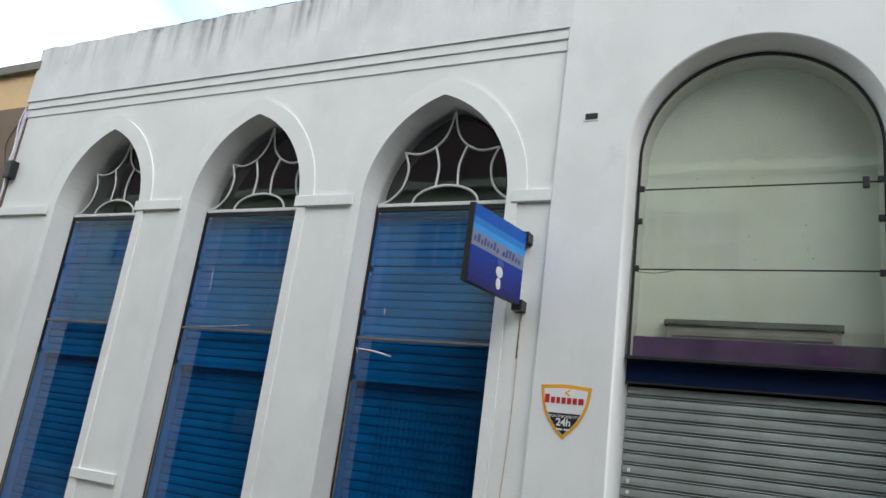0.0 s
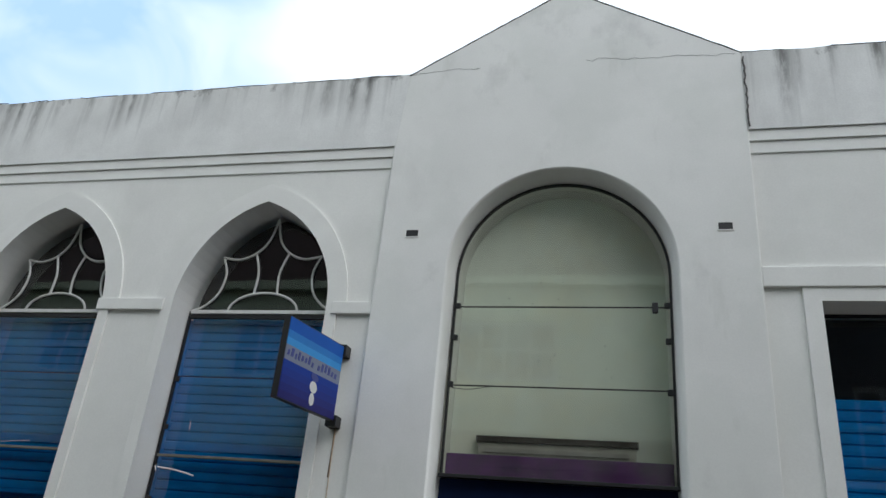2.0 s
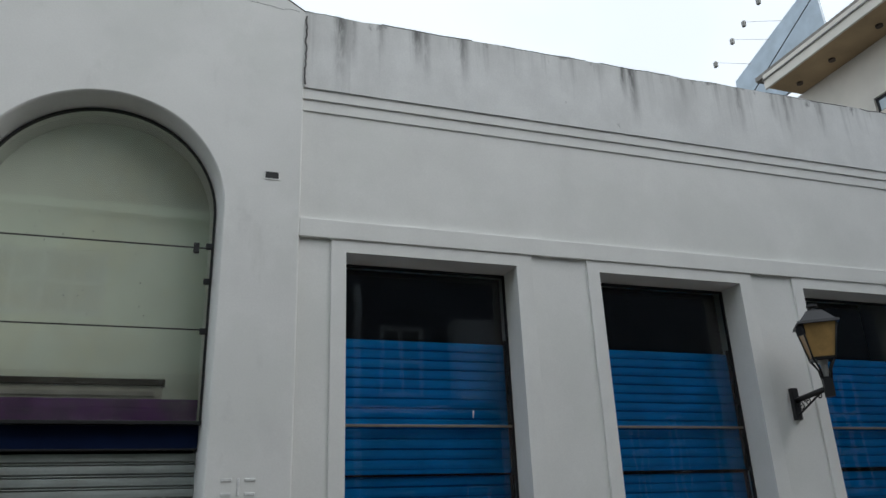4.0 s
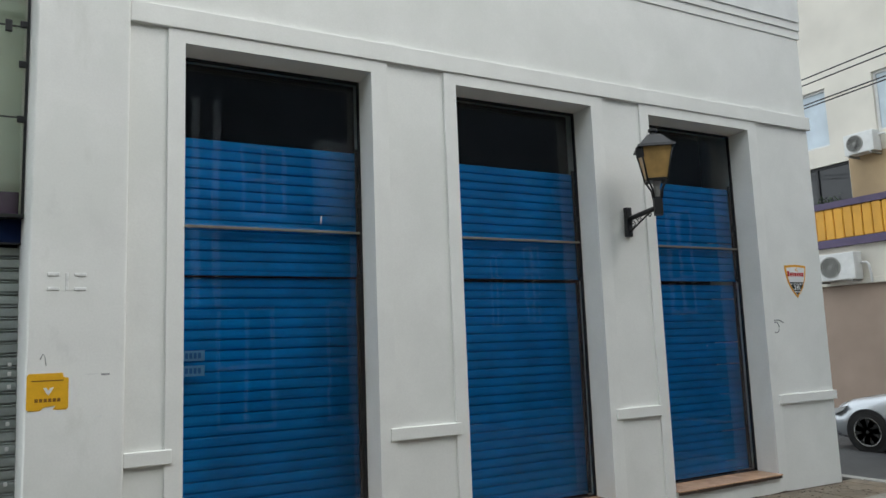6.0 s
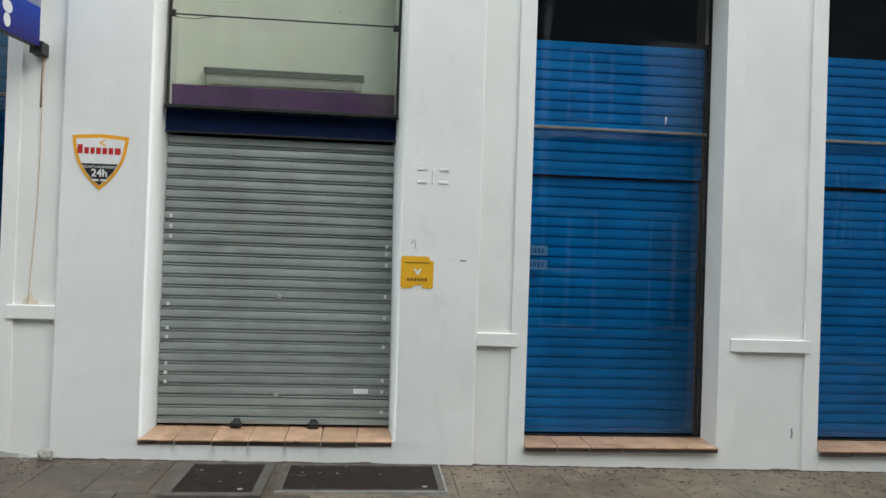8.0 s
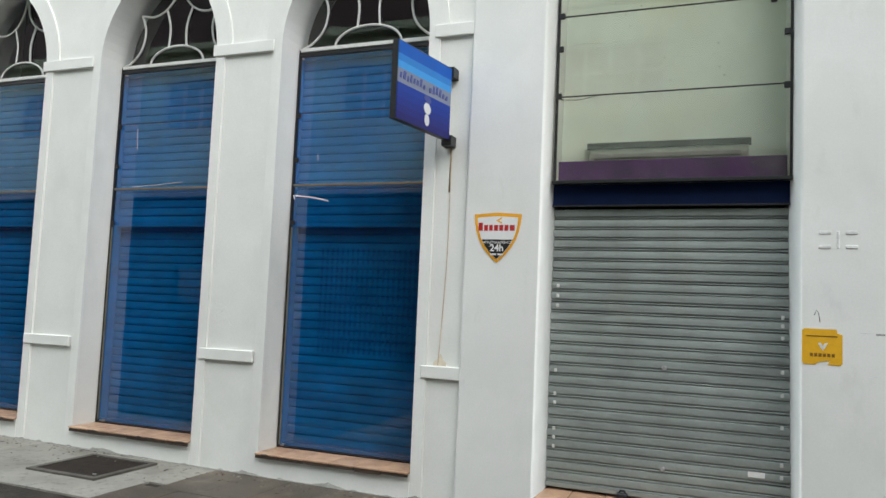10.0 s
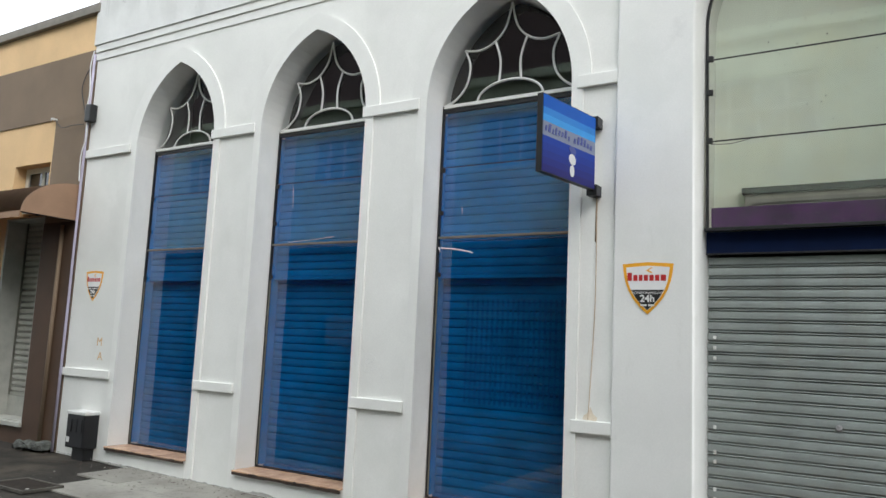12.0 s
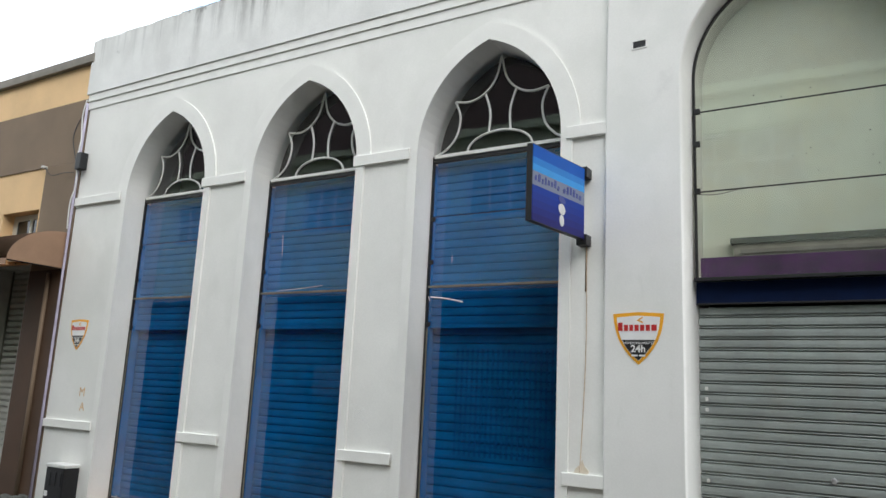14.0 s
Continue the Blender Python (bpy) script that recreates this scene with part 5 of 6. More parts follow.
part("sheet", plate([(2.445, 1.515), (2.46, 1.50), (2.535, 1.50), (2.56, 1.522), (2.60, 1.528), (2.64, 1.532), (2.622, 1.503), (2.71, 1.50), (2.725, 1.515), (2.725, 1.735), (2.69, 1.745), (2.685, 1.775), (2.46, 1.775), (2.445, 1.76)], [], -0.004, 0.001), M_STICK_Y, ys)
for k in range(6):
    part("name_bar", box(2.50 + k * 0.03, 2.522 + k * 0.03, -0.0055, -0.003, 1.562, 1.588), M_PRINTB, ys, "brown name bar")
part("small_print", box(2.475, 2.69, -0.0055, -0.003, 1.715, 1.724), M_PRINTB, ys)
part("emblem", plate([(2.555, 1.665), (2.575, 1.63), (2.59, 1.61), (2.605, 1.63), (2.625, 1.67), (2.60, 1.665), (2.59, 1.645), (2.575, 1.67)], [], -0.0055, -0.003), M_NUMBER, ys, "pale emblem")

# painted-over house number as bars
hn = thing("house_number", "painted-over raised house number on the bay wall", "number")
for x0, x1, z0, z1 in ((2.56, 2.645, 2.40, 2.425), (2.56, 2.645, 2.51, 2.535), (2.685, 2.705, 2.40, 2.535), (2.745, 2.83, 2.40, 2.425), (2.745, 2.83, 2.51, 2.535)):
    part("bar", box(x0, x1, -0.007, 0.002, z0, z1, 0.003, seg=1), M_NUMBER, hn)

# small marks on the walls
mk = thing("wall_scrawl", "two faded orange letters scrawled on the white wall", "graffiti")
letters("letter", "M", 0.17, pose(-7.93, 0.052, 1.71, 90, 0, 0), M_SCRAWL, mk, 0.001)
letters("letter", "A", 0.17, pose(-7.89, 0.052, 1.51, 90, 0, 0), M_SCRAWL, mk, 0.001)
sc = thing("wall_scuffs", "grey scuff marks on the white paint", "marks")
part("scuff", box(2.95, 3.01, -0.002, 0.001, 1.742, 1.756), M_SCUFF, sc)
part("scuff", box(2.83, 2.93, -0.0015, 0.001, 1.752, 1.758), M_NUMBER, sc)
part("scuff", box(2.90, 2.96, -0.0015, 0.001, 1.425, 1.437), M_NUMBER, sc)
part("scuff", tube([(2.53, 0.0, 1.88), (2.545, -0.001, 1.92), (2.56, 0.0, 1.90), (2.57, 0.0, 1.83)], 0.003, 5), M_SCUFF, sc)
part("scuff", tube(curve_pts([(10.80, 0.053, 2.08), (10.82, 0.051, 2.04), (10.98, 0.052, 2.045), (11.07, 0.053, 2.01)]), 0.006, 5), M_SCUFF, sc)
part("scuff", tube([(10.92 + 0.06 * math.cos(k * 0.5), 0.053, 1.95 + 0.07 * math.sin(k * 0.5)) for k in range(13)], 0.006, 5), M_SCUFF, sc)
part("scuff", tube(curve_pts([(6.02, 0.053, 0.33), (6.025, 0.052, 0.28), (6.02, 0.053, 0.24)]), 0.008, 5), M_SCUFF, sc)
vs_ = thing("card_stickers", "two small pale blue stickers inside the shop glass", "sticker")
for z in (1.865, 1.735):
    s_ = part("sticker", box(3.60, 3.80, YG + 0.004, YG + 0.006, z - 0.045, z + 0.045), M_PALEBLUE, vs_)
    for k in range(4):
        part("bar", box(3.635 + k * 0.036, 3.66 + k * 0.036, YG + 0.001, YG + 0.0038, z - 0.024, z + 0.024), M_CARDINK, s_)
wk = thing("glass_marks", "white scratches and one drawn reflection line on the shop glass", "marks")
part("glass_line", tube(curve_pts([(-2.45, YG - 0.004, 2.94), (-2.25, YG - 0.004, 2.92), (-2.05, YG - 0.004, 2.88)]), 0.008, 5), M_PRINTW, wk)
part("glass_line", tube([(-2.48, YG - 0.004, 2.95), (-2.46, YG - 0.004, 2.90)], 0.006, 5), M_PRINTW, wk)
part("glass_line", tube([(4.88, YG - 0.004, 3.08), (4.885, YG - 0.004, 3.15)], 0.006, 5), M_PRINTW, wk)

# the long slanted line is a reflection drawn as a thin bar
for pts in ([(-4.70, YG - 0.004, 3.78), (-4.685, YG - 0.004, 3.53)], [(-4.72, YG - 0.004, 3.08), (-4.3, YG - 0.004, 3.10), (-3.99, YG - 0.004, 3.125)], [(-2.205, YG - 0.004, 3.385), (-2.20, YG - 0.004, 3.31)], [(9.97, YG - 0.004, 1.755), (9.98, YG - 0.004, 1.745)]):
    part("glass_line", tube(pts, 0.003, 5), M_NUMBER, wk)
rr = random.Random(77)
pts = [(-3.05 + rr.uniform(-0.16, 0.2), 0.0545, 1.36 + rr.uniform(0, 0.42)) for k in range(9)]
part("scuff", tube(curve_pts(pts, 8), 0.0022, 4), M_NUMBER, sc, "faint pencil scribble")
dp = thing("drip_marks", "dark rain drip marks below the entrance sill", "marks")
rr = random.Random(31)
for k in range(16):
    x, L = rr.choice((0.62, 1.02, 1.08, 1.55, 1.62, 2.2, 2.3)) + rr.gauss(0, 0.06), rr.uniform(0.02, 0.075)
    part("drip", tube([(x, 0.0012, 0.145), (x + rr.uniform(-0.004, 0.004), 0.001, 0.145 - L * 0.6), (x + rr.uniform(-0.008, 0.008), 0.0025, 0.145 - L)], rr.uniform(0.0012, 0.0025), 5), M_DRIP, dp)

# crack below the gable, dirt line at the bay's corner
ck = thing("wall_crack", "dark hairline cracks across the gable of the bay", "crack")
rr = random.Random(11)
pts = [(-0.27 + k * 0.06, -0.001, 7.135 + 0.10 * math.exp(-((k * 0.06 - 0.55) / 0.5) ** 2) * 0.6 + rr.uniform(-0.012, 0.012)) for k in range(14)]
part("crack", tube(pts, 0.0024, 5), M_SCUFF, ck)
pts = [(1.62 + k * 0.06, -0.001, 7.19 - 0.065 * (k / 24) ** 2 + rr.uniform(-0.02, 0.02)) for k in range(25)]
part("crack", tube(pts, 0.0022, 5), M_SCUFF, ck)
pts = [(XB1 + 0.006 + rr.uniform(-0.006, 0.01), -0.012, 6.28 + k * 0.045) for k in range(19)]
part("crack", tube(pts, 0.009, 5), M_CRACK, ck)
for xa, za, xb, zb in ((-0.272, 7.155, 1.412, 8.165), (1.412, 8.165, XB1, 7.155)):
    n_ = 26
    pts = [(xa + (xb - xa) * k / n_, 0.004, za + (zb - za) * k / n_ + 0.002 + rr.uniform(-0.004, 0.003)) for k in range(n_ + 1)]
    part("edge_dirt", tube(pts, 0.008, 5), M_CRACK, ck, "dark lichen line on the gable edge")
for xa, xb in ((XL, -0.3), (XB1, XR)):
    x = xa
    while x < xb - 0.4:
        L = rr.uniform(0.25, 1.1)
        pts = [(x + L * k / 6, 0.006, 7.165 + 0.012 * (x + L * k / 6 - xa) / (xb - xa) + rr.uniform(-0.012, 0.004)) for k in range(7) if x + L * k / 6 < xb]
        if len(pts) > 1:
            part("edge_dirt", tube(pts, rr.uniform(0.003, 0.007), 5), M_CRACK, ck)
        x += L + rr.uniform(0.05, 0.5)

# ---- street lamp on the wall ----
sl = thing("wall_lantern", "black iron wall lantern with amber glass on a scrolled arm", "lamp")
LX, LZ = 8.49, 3.21
part("wall_plate", box(LX - 0.04, LX + 0.04, 0.0, 0.058, LZ - 0.17, LZ + 0.17, 0.008), M_DARK, sl)
LA = -0.46
arm_end = (LX, LA + 0.02, LZ + 0.09)
part("arm", tube([(LX, 0.05, LZ + 0.03), arm_end], 0.034, 4), M_DARK, sl)
part("brace", tube([(LX, 0.03, LZ - 0.13), (LX, LA + 0.12, LZ + 0.06)], 0.010, 6), M_DARK, sl)
for cy, cz, r0 in ((-0.05, LZ - 0.04, 0.05), (-0.15, LZ + 0.0, 0.045), (-0.32, LZ + 0.03, 0.035)):
    part("scroll", tube([(LX, cy + r0 * (1 - k / 22) * math.cos(k * 0.5), cz + r0 * (1 - k / 22) * math.sin(k * 0.5)) for k in range(18)], 0.007, 6), M_DARK, sl)
ax, ay, az = LX, LA, LZ + 0.05
TURN_L = radians(54)
CORNERS = [(math.sqrt(2) * math.cos(TURN_L + math.pi / 4 + k * math.pi / 2), math.sqrt(2) * math.sin(TURN_L + math.pi / 4 + k * math.pi / 2)) for k in range(4)]


def frustum(z0, z1, r0, r1):
    bm = bmesh.new()
    lo = [bm.verts.new((ax + sx * r0, ay + sy * r0, z0)) for sx, sy in CORNERS]
    hi = [bm.verts.new((ax + sx * r1, ay + sy * r1, z1)) for sx, sy in CORNERS]
    for i in range(4):
        j = (i + 1) % 4
        bm.faces.new((lo[i], lo[j], hi[j], hi[i]))
    bm.faces.new(lo[::-1])
    bm.faces.new(hi)
    return bm


part("neck", frustum(az - 0.05, az + 0.15, 0.044, 0.047), M_DARK, sl)
for sx, sy in CORNERS:
    part("neck_strut", tube([(ax + sx * 0.040, ay + sy * 0.040, az + 0.13), (ax + sx * 0.052, ay + sy * 0.052, az + 0.23), (ax + sx * 0.100, ay + sy * 0.100, az + 0.33)], 0.012, 6), M_DARK, sl)
part("lamp_socket", lathe([(0.02, 0.15), (0.035, 0.20), (0.035, 0.27), (0.055, 0.325)], 12, (ax, ay, az)), M_CEMENT, sl, "grey lamp socket")
part("lantern_glass", frustum(az + 0.335, az + 0.69, 0.098, 0.165), M_AMBER, sl, "amber lantern glass")
for sx, sy in CORNERS:
    part("corner_bar", tube([(ax + sx * 0.104, ay + sy * 0.104, az + 0.32), (ax + sx * 0.172, ay + sy * 0.172, az + 0.70)], 0.011, 4), M_DARK, sl)
part("foot_ring", frustum(az + 0.325, az + 0.35, 0.110, 0.114), M_DARK, sl)
part("eave", frustum(az + 0.69, az + 0.72, 0.205, 0.195), M_DARK, sl)
part("cap", frustum(az + 0.72, az + 0.845, 0.175, 0.075), M_DARK, sl)
part("finial", lathe([(0.05, 0.845), (0.045, 0.865), (0.028, 0.87), (0.03, 0.885), (0.055, 0.895), (0.052, 0.92), (0.02, 0.93)], 14, (ax, ay, az)), M_DARK, sl)
part("side_shade", box(ax - 0.225, ax - 0.205, ay - 0.05, ay + 0.05, az + 0.58, az + 0.70), M_DARK, sl)

# ---- access covers in the pavement ----


def cover(x0, x1, y0, y1, rim, label, inner=0.0, skew=0.0):
    z = ground_z((x0 + x1) / 2) + 0.004
    c_ = thing("access_cover", label, "cover", "pavement covers")
    q = [(x0, y0), (x1, y0), (x1 + skew, y1), (x0 + skew, y1)]
    i_ = [(x0 + rim, y0 + rim), (x1 - rim, y0 + rim), (x1 - rim + skew, y1 - rim), (x0 + rim + skew, y1 - rim)]
    part("frame", plate(q, [i_], z - 0.02, z + 0.012, axis="z"), M_GALV if 0.03 < rim < 0.04 else M_RIM, c_, "dirty frame")
    if 0.04 < rim < 0.06:
        part("edge_angle", box(x0, x1 + 0.006, y0 - 0.012, y0, z - 0.02, z + 0.016, 0.003), M_GALV, c_, "bright steel edge")
        part("edge_angle", box(x1, x1 + 0.014, y0, y1, z - 0.02, z + 0.016, 0.003), M_GALV, c_, "bright steel edge")
    part("lid", plate(i_, [], z - 0.02, z + 0.002, axis="z"), M_LID, c_, "dark dirty lid")
    if inner:
        j_ = [(a + (inner if k in (0, 3) else -inner), b + (inner if k < 2 else -inner)) for k, (a, b) in enumerate(i_)]
        k_ = [(a + (0.02 if k in (0, 3) else -0.02), b + (0.02 if k < 2 else -0.02)) for k, (a, b) in enumerate(j_)]
        part("groove", plate(j_, [k_], z - 0.01, z + 0.009, axis="z"), M_DARK, c_)
    part("lift_hole", lathe([(0.02, 0.0), (0.02, 0.004)], 10, (x1 - rim - 0.1, y0 + rim + 0.1, z + 0.002)), M_GALV, c_)
    return c_


cover(0.74, 1.46, -0.93, -0.05, 0.075, "square iron cover in a cement frame by the entrance")
cover(1.54, 2.81, -0.79, -0.05, 0.05, "long rusty cover in a galvanised frame by the entrance")
cover(6.71, 7.48, -0.91, -0.03, 0.035, "square dark cover with a bright steel frame", 0.10, 0.14)
cover(-7.10, -6.36, -1.74, -1.26, 0.025, "small dark grated drain in a thin metal frame")
cover(-4.50, -3.62, -0.97, -0.14, 0.06, "dark cover in a cement frame below the arched window")
part("pale_patch", box(10.75, 12.2, -1.2, -0.72, ground_z(11) - 0.03, ground_z(11.5) + 0.004), M_PALE, ground, "pale repaired pavement patch")
lv = bmesh.new()
rr = random.Random(8)
for k in range(9):
    x, y = 4.05 + rr.uniform(-0.14, 0.14), -1.12 + rr.uniform(-0.06, 0.06)
    a = rr.uniform(0, 6.28)
    zz = ground_z(x) + 0.004
    L, W = rr.uniform(0.05, 0.12), rr.uniform(0.012, 0.025)
    d, s_ = Vector((math.cos(a), math.sin(a), 0)), Vector((-math.sin(a), math.cos(a), 0))
    p0 = Vector((x, y, zz))
    q = [p0 - d * L, p0 + s_ * W + Vector((0, 0, 0.012)), p0 + d * L + Vector((0, 0, 0.008)), p0 - s_ * W]
    lv.faces.new([lv.verts.new(p) for p in q])
bmesh.ops.solidify(lv, geom=lv.faces[:], thickness=0.003)
tagged(part("dead_leaves", lv, M_EDGE), "few dark dead leaves on the pavement", "leaves", kind="stuff")

chips = bmesh.new()
rr = random.Random(21)
for k in range(420):
    x = rr.uniform(-7.4, 11.8)
    y = (-0.02 if XB0 < x < XB1 else 0.03) - abs(rr.gauss(0, 0.16)) - 0.02
    if rr.random() < 0.25:
        y = rr.uniform(-1.4, -0.1)
    r_ = rr.uniform(0.004, 0.014)
    t_ = bmesh.new()
    bmesh.ops.create_icosphere(t_, subdivisions=1, radius=r_)
    for v in t_.verts:
        v.co = Vector((v.co.x * rr.uniform(0.8, 1.6), v.co.y, v.co.z * 0.5)) + Vector((x, y, ground_z(x) + r_ * 0.3))
    join(chips, t_)
grit = bmesh.new()
for k in range(900):
    x = rr.uniform(-10.5, 11.8)
    if rr.random() < 0.3:
        x = rr.choice((3.25, 4.35, 6.1, -0.6, -8.2)) + rr.gauss(0, 0.28)
    y = 0.02 - abs(rr.gauss(0, 0.35)) - 0.03
    a_, L = rr.uniform(0, 6.28), rr.uniform(0.006, 0.028)
    d, n_ = Vector((math.cos(a_) * L, math.sin(a_) * L, 0)), Vector((-math.sin(a_), math.cos(a_), 0)) * rr.uniform(0.003, 0.007)
    p0 = Vector((x, y, ground_z(x) + 0.003))
    q = [grit.verts.new(p) for p in (p0 - d, p0 - n_, p0 + d, p0 + n_)] + [grit.verts.new(p0 + Vector((0, 0, 0.007)))]
    for i in range(4):
        grit.faces.new((q[i], q[(i + 1) % 4], q[4]))
lump = bmesh.new()
bmesh.ops.create_icosphere(lump, subdivisions=3, radius=0.06)
for v in lump.verts:
    v.co = Vector((v.co.x, v.co.y * 0.8, v.co.z * 0.9)) * (1 + 0.35 * noise.noise(v.co * 22))
lump_ob = part("plaster_lump", lump, M_PALE)
lump_ob.location = (-0.385, -0.035, ground_z(-0.4) + 0.035)
tagged(lump_ob, "broken plaster lump at the corner of the bay", "debris")
tagged(part("street_grit", grit, M_EDGE), "dark grit and leaf litter along the wall foot", "litter", kind="stuff")
tagged(part("plaster_chips", chips, M_PALE), "pale plaster chips scattered along the wall foot", "debris", kind="stuff")
for x0, x1, yy, mt, tall in ((XL, XB0, 0.026, M_CEMENT, 0.075), (XB0, XB1, -0.003, M_EDGE, 0.03), (XB1, XR, 0.026, M_EDGE, 0.03)):
    bm = bmesh.new()
    n = int((x1 - x0) / 0.025)
    prev = None
    for k in range(n + 1):
        x = x0 + (x1 - x0) * k / n
        h_ = 0.003 + tall * max(0.0, noise.noise(Vector((x * 2.1, 3.0, 0))) - 0.08) + 0.35 * tall * max(0.0, noise.noise(Vector((x * 11, 0, 0)))) + rr.uniform(0, 0.005)
        g_ = ground_z(x)
        cur = [bm.verts.new((x, yy - 0.006 - rr.uniform(0, 0.014), g_ + 0.0005)), bm.verts.new((x, yy, g_ + h_)), bm.verts.new((x, yy + 0.01, g_ - 0.004))]
        if prev:
            bm.faces.new((prev[0], cur[0], cur[1], prev[1]))
            bm.faces.new((prev[1], cur[1], cur[2], prev[2]))
        prev = cur
    tagged(part("wall_foot_dirt", bm, mt), "broken dirty line where wall meets pavement", "dirt", kind="structure")

# ---- across the side street ----
FX = 20.5
fbd = thing("corner_building", "tall building across the side street with yellow band", "building", at=(0, -0.16, 0.10))
part("lower_wall", box(FX, FX + 0.4, -5, 10.2, -0.35, 2.95), M_BEIGE, fbd, "beige lower wall")
part("upper_wall", plate([(-5, 3.05), (10.2, 3.05), (10.2, 14.76), (-5, 14.76)],
    [[(y0, z0), (y0 + w_, z0), (y0 + w_, z0 + h_), (y0, z0 + h_)] for y0, z0, w_, h_ in ((5.0, 5.06, 1.9, 1.0), (0.6, 5.06, 2.2, 1.0), (5.45, 6.55, 1.7, 1.55), (2.6, 6.6, 1.6, 1.5), (6.66, 12.70, 0.74, 0.48), (5.0, 12.75, 0.9, 0.6), (2.0, 10.0, 1.5, 1.4), (8.0, 10.0, 1.5, 1.4))], FX, FX + 0.4, axis="x"), M_CREAM, fbd)
for y0, z0, w_, h_ in ((5.0, 5.06, 1.9, 1.0), (0.6, 5.06, 2.2, 1.0), (5.45, 6.55, 1.7, 1.55), (2.6, 6.6, 1.6, 1.5), (6.66, 12.70, 0.74, 0.48), (5.0, 12.75, 0.9, 0.6), (2.0, 10.0, 1.5, 1.4), (8.0, 10.0, 1.5, 1.4)):
    dark = 4 < z0 < 6
    wn_ = part("window", plate([(y0, z0), (y0 + w_, z0), (y0 + w_, z0 + h_), (y0, z0 + h_)], [[(y0 + 0.06, z0 + 0.06), (y0 + w_ / 2 - 0.03, z0 + 0.06), (y0 + w_ / 2 - 0.03, z0 + h_ - 0.06), (y0 + 0.06, z0 + h_ - 0.06)], [(y0 + w_ / 2 + 0.03, z0 + 0.06), (y0 + w_ - 0.06, z0 + 0.06), (y0 + w_ - 0.06, z0 + h_ - 0.06), (y0 + w_ / 2 + 0.03, z0 + h_ - 0.06)]], FX + 0.08, FX + 0.14, axis="x"), M_DARK if dark or z0 > 12 else M_WHITEP, fbd)
    part("pane", box(FX + 0.12, FX + 0.13, y0, y0 + w_, z0, z0 + h_), M_DARKGLASS if dark else M_SKYGLASS, wn_)
part("ledge", box(FX - 0.12, FX, -5, 10.2, 2.92, 3.06, 0.01), M_CREAM, fbd)
part("orange_panel", box(FX - 0.02, FX, 3.0, 4.98, 5.02, 6.12), M_SOFFIT, fbd, "tan wall panel")
part("violet_band", box(FX - 0.16, FX, -5, 10.2, 4.9, 5.06), M_VIOLET, fbd)
part("violet_band", box(FX - 0.16, FX, -5, 10.2, 3.90, 4.10), M_VIOLET, fbd)
me = None
for k in range(46):
    if me is None:
        ob = part("cladding_strip", box(FX - 0.12, FX - 0.02, 0, 0.235, 4.10, 4.9, 0.02, seg=1), M_YELLOW, fbd)
        me = ob.data
        ob.location = (0, -2, 0)
    else:
        shared("cladding_strip", me, fbd, 0, -2 + k * 0.25, 0)
# added wing out of view; dark, and long enough to block reflected sky
wing = [(-21.2 + 2.7 * k, 2.5, 1.15, 3.3) for k in range(6)]
part("far_wing", plate([(-46, -0.35), (-5, -0.35), (-5, 14.76), (-46, 14.76)], [hole(*q) for q in wing], FX, FX + 0.4, axis="x"), M_SLATE, fbd, "added slate-blue wing for the glass reflections")
for q in wing:
    framed_window(*q, 2, 3, fbd, M_DARKGLASS, "x", FX)
ev = part("eave", box(FX - 1.35, FX + 0.4, -22, 9.75, 14.76, 14.84), M_SOFFIT, fbd, "tan eave soffit")
part("fascia", box(FX - 1.43, FX - 1.35, -22, 9.8, 14.73, 15.24, 0.01), M_CREAM, ev)
part("gutter", tube([(FX - 1.46, -22, 15.05), (FX - 1.46, 9.8, 15.05)], 0.03, 6), M_CEMENT, ev)
for y in (6.2, 7.9, 9.2):
    part("downlight", lathe([(0.10, 14.70), (0.10, 14.76)], 12, (FX - 0.6, y, 0)), M_EDGE, ev)
part("roof", box(FX - 1.35, FX + 9, -22, 10.2, 15.24, 15.4), M_COPING, fbd)
part("end_wall", box(FX + 0.4, FX + 9, 10.0, 10.2, -0.3, 14.76), M_CREAM, fbd)
bb = thing("roof_billboard", "pale blue roof billboard with floodlights on arms", "billboard")
part("panel", plate([(8.22, 15.3), (12.5, 15.3), (12.36, 17.1), (8.28, 18.42)], [], FX + 0.1, FX + 0.2, axis="x"), M_SKYGLASS, bb, "pale blue panel")
for y, z in ((10.35, 19.18), (11.2, 18.85), (11.9, 18.58), (12.93, 18.25)):
    ar = part("lamp_arm", tube([(FX + 0.1, y - 1.5, z - 1.0), (FX - 0.1, y, z)], 0.009, 5), M_WHITEP, bb)
    part("floodlight", box(FX - 0.16, FX - 0.05, y - 0.04, y + 0.10, z - 0.18, z + 0.04, 0.02), M_CEMENT, ar)
part("stay", tube([(FX, 12.4, 15.7), (FX - 0.2, 5.6, 18.9)], 0.02, 5), M_DARK, bb)


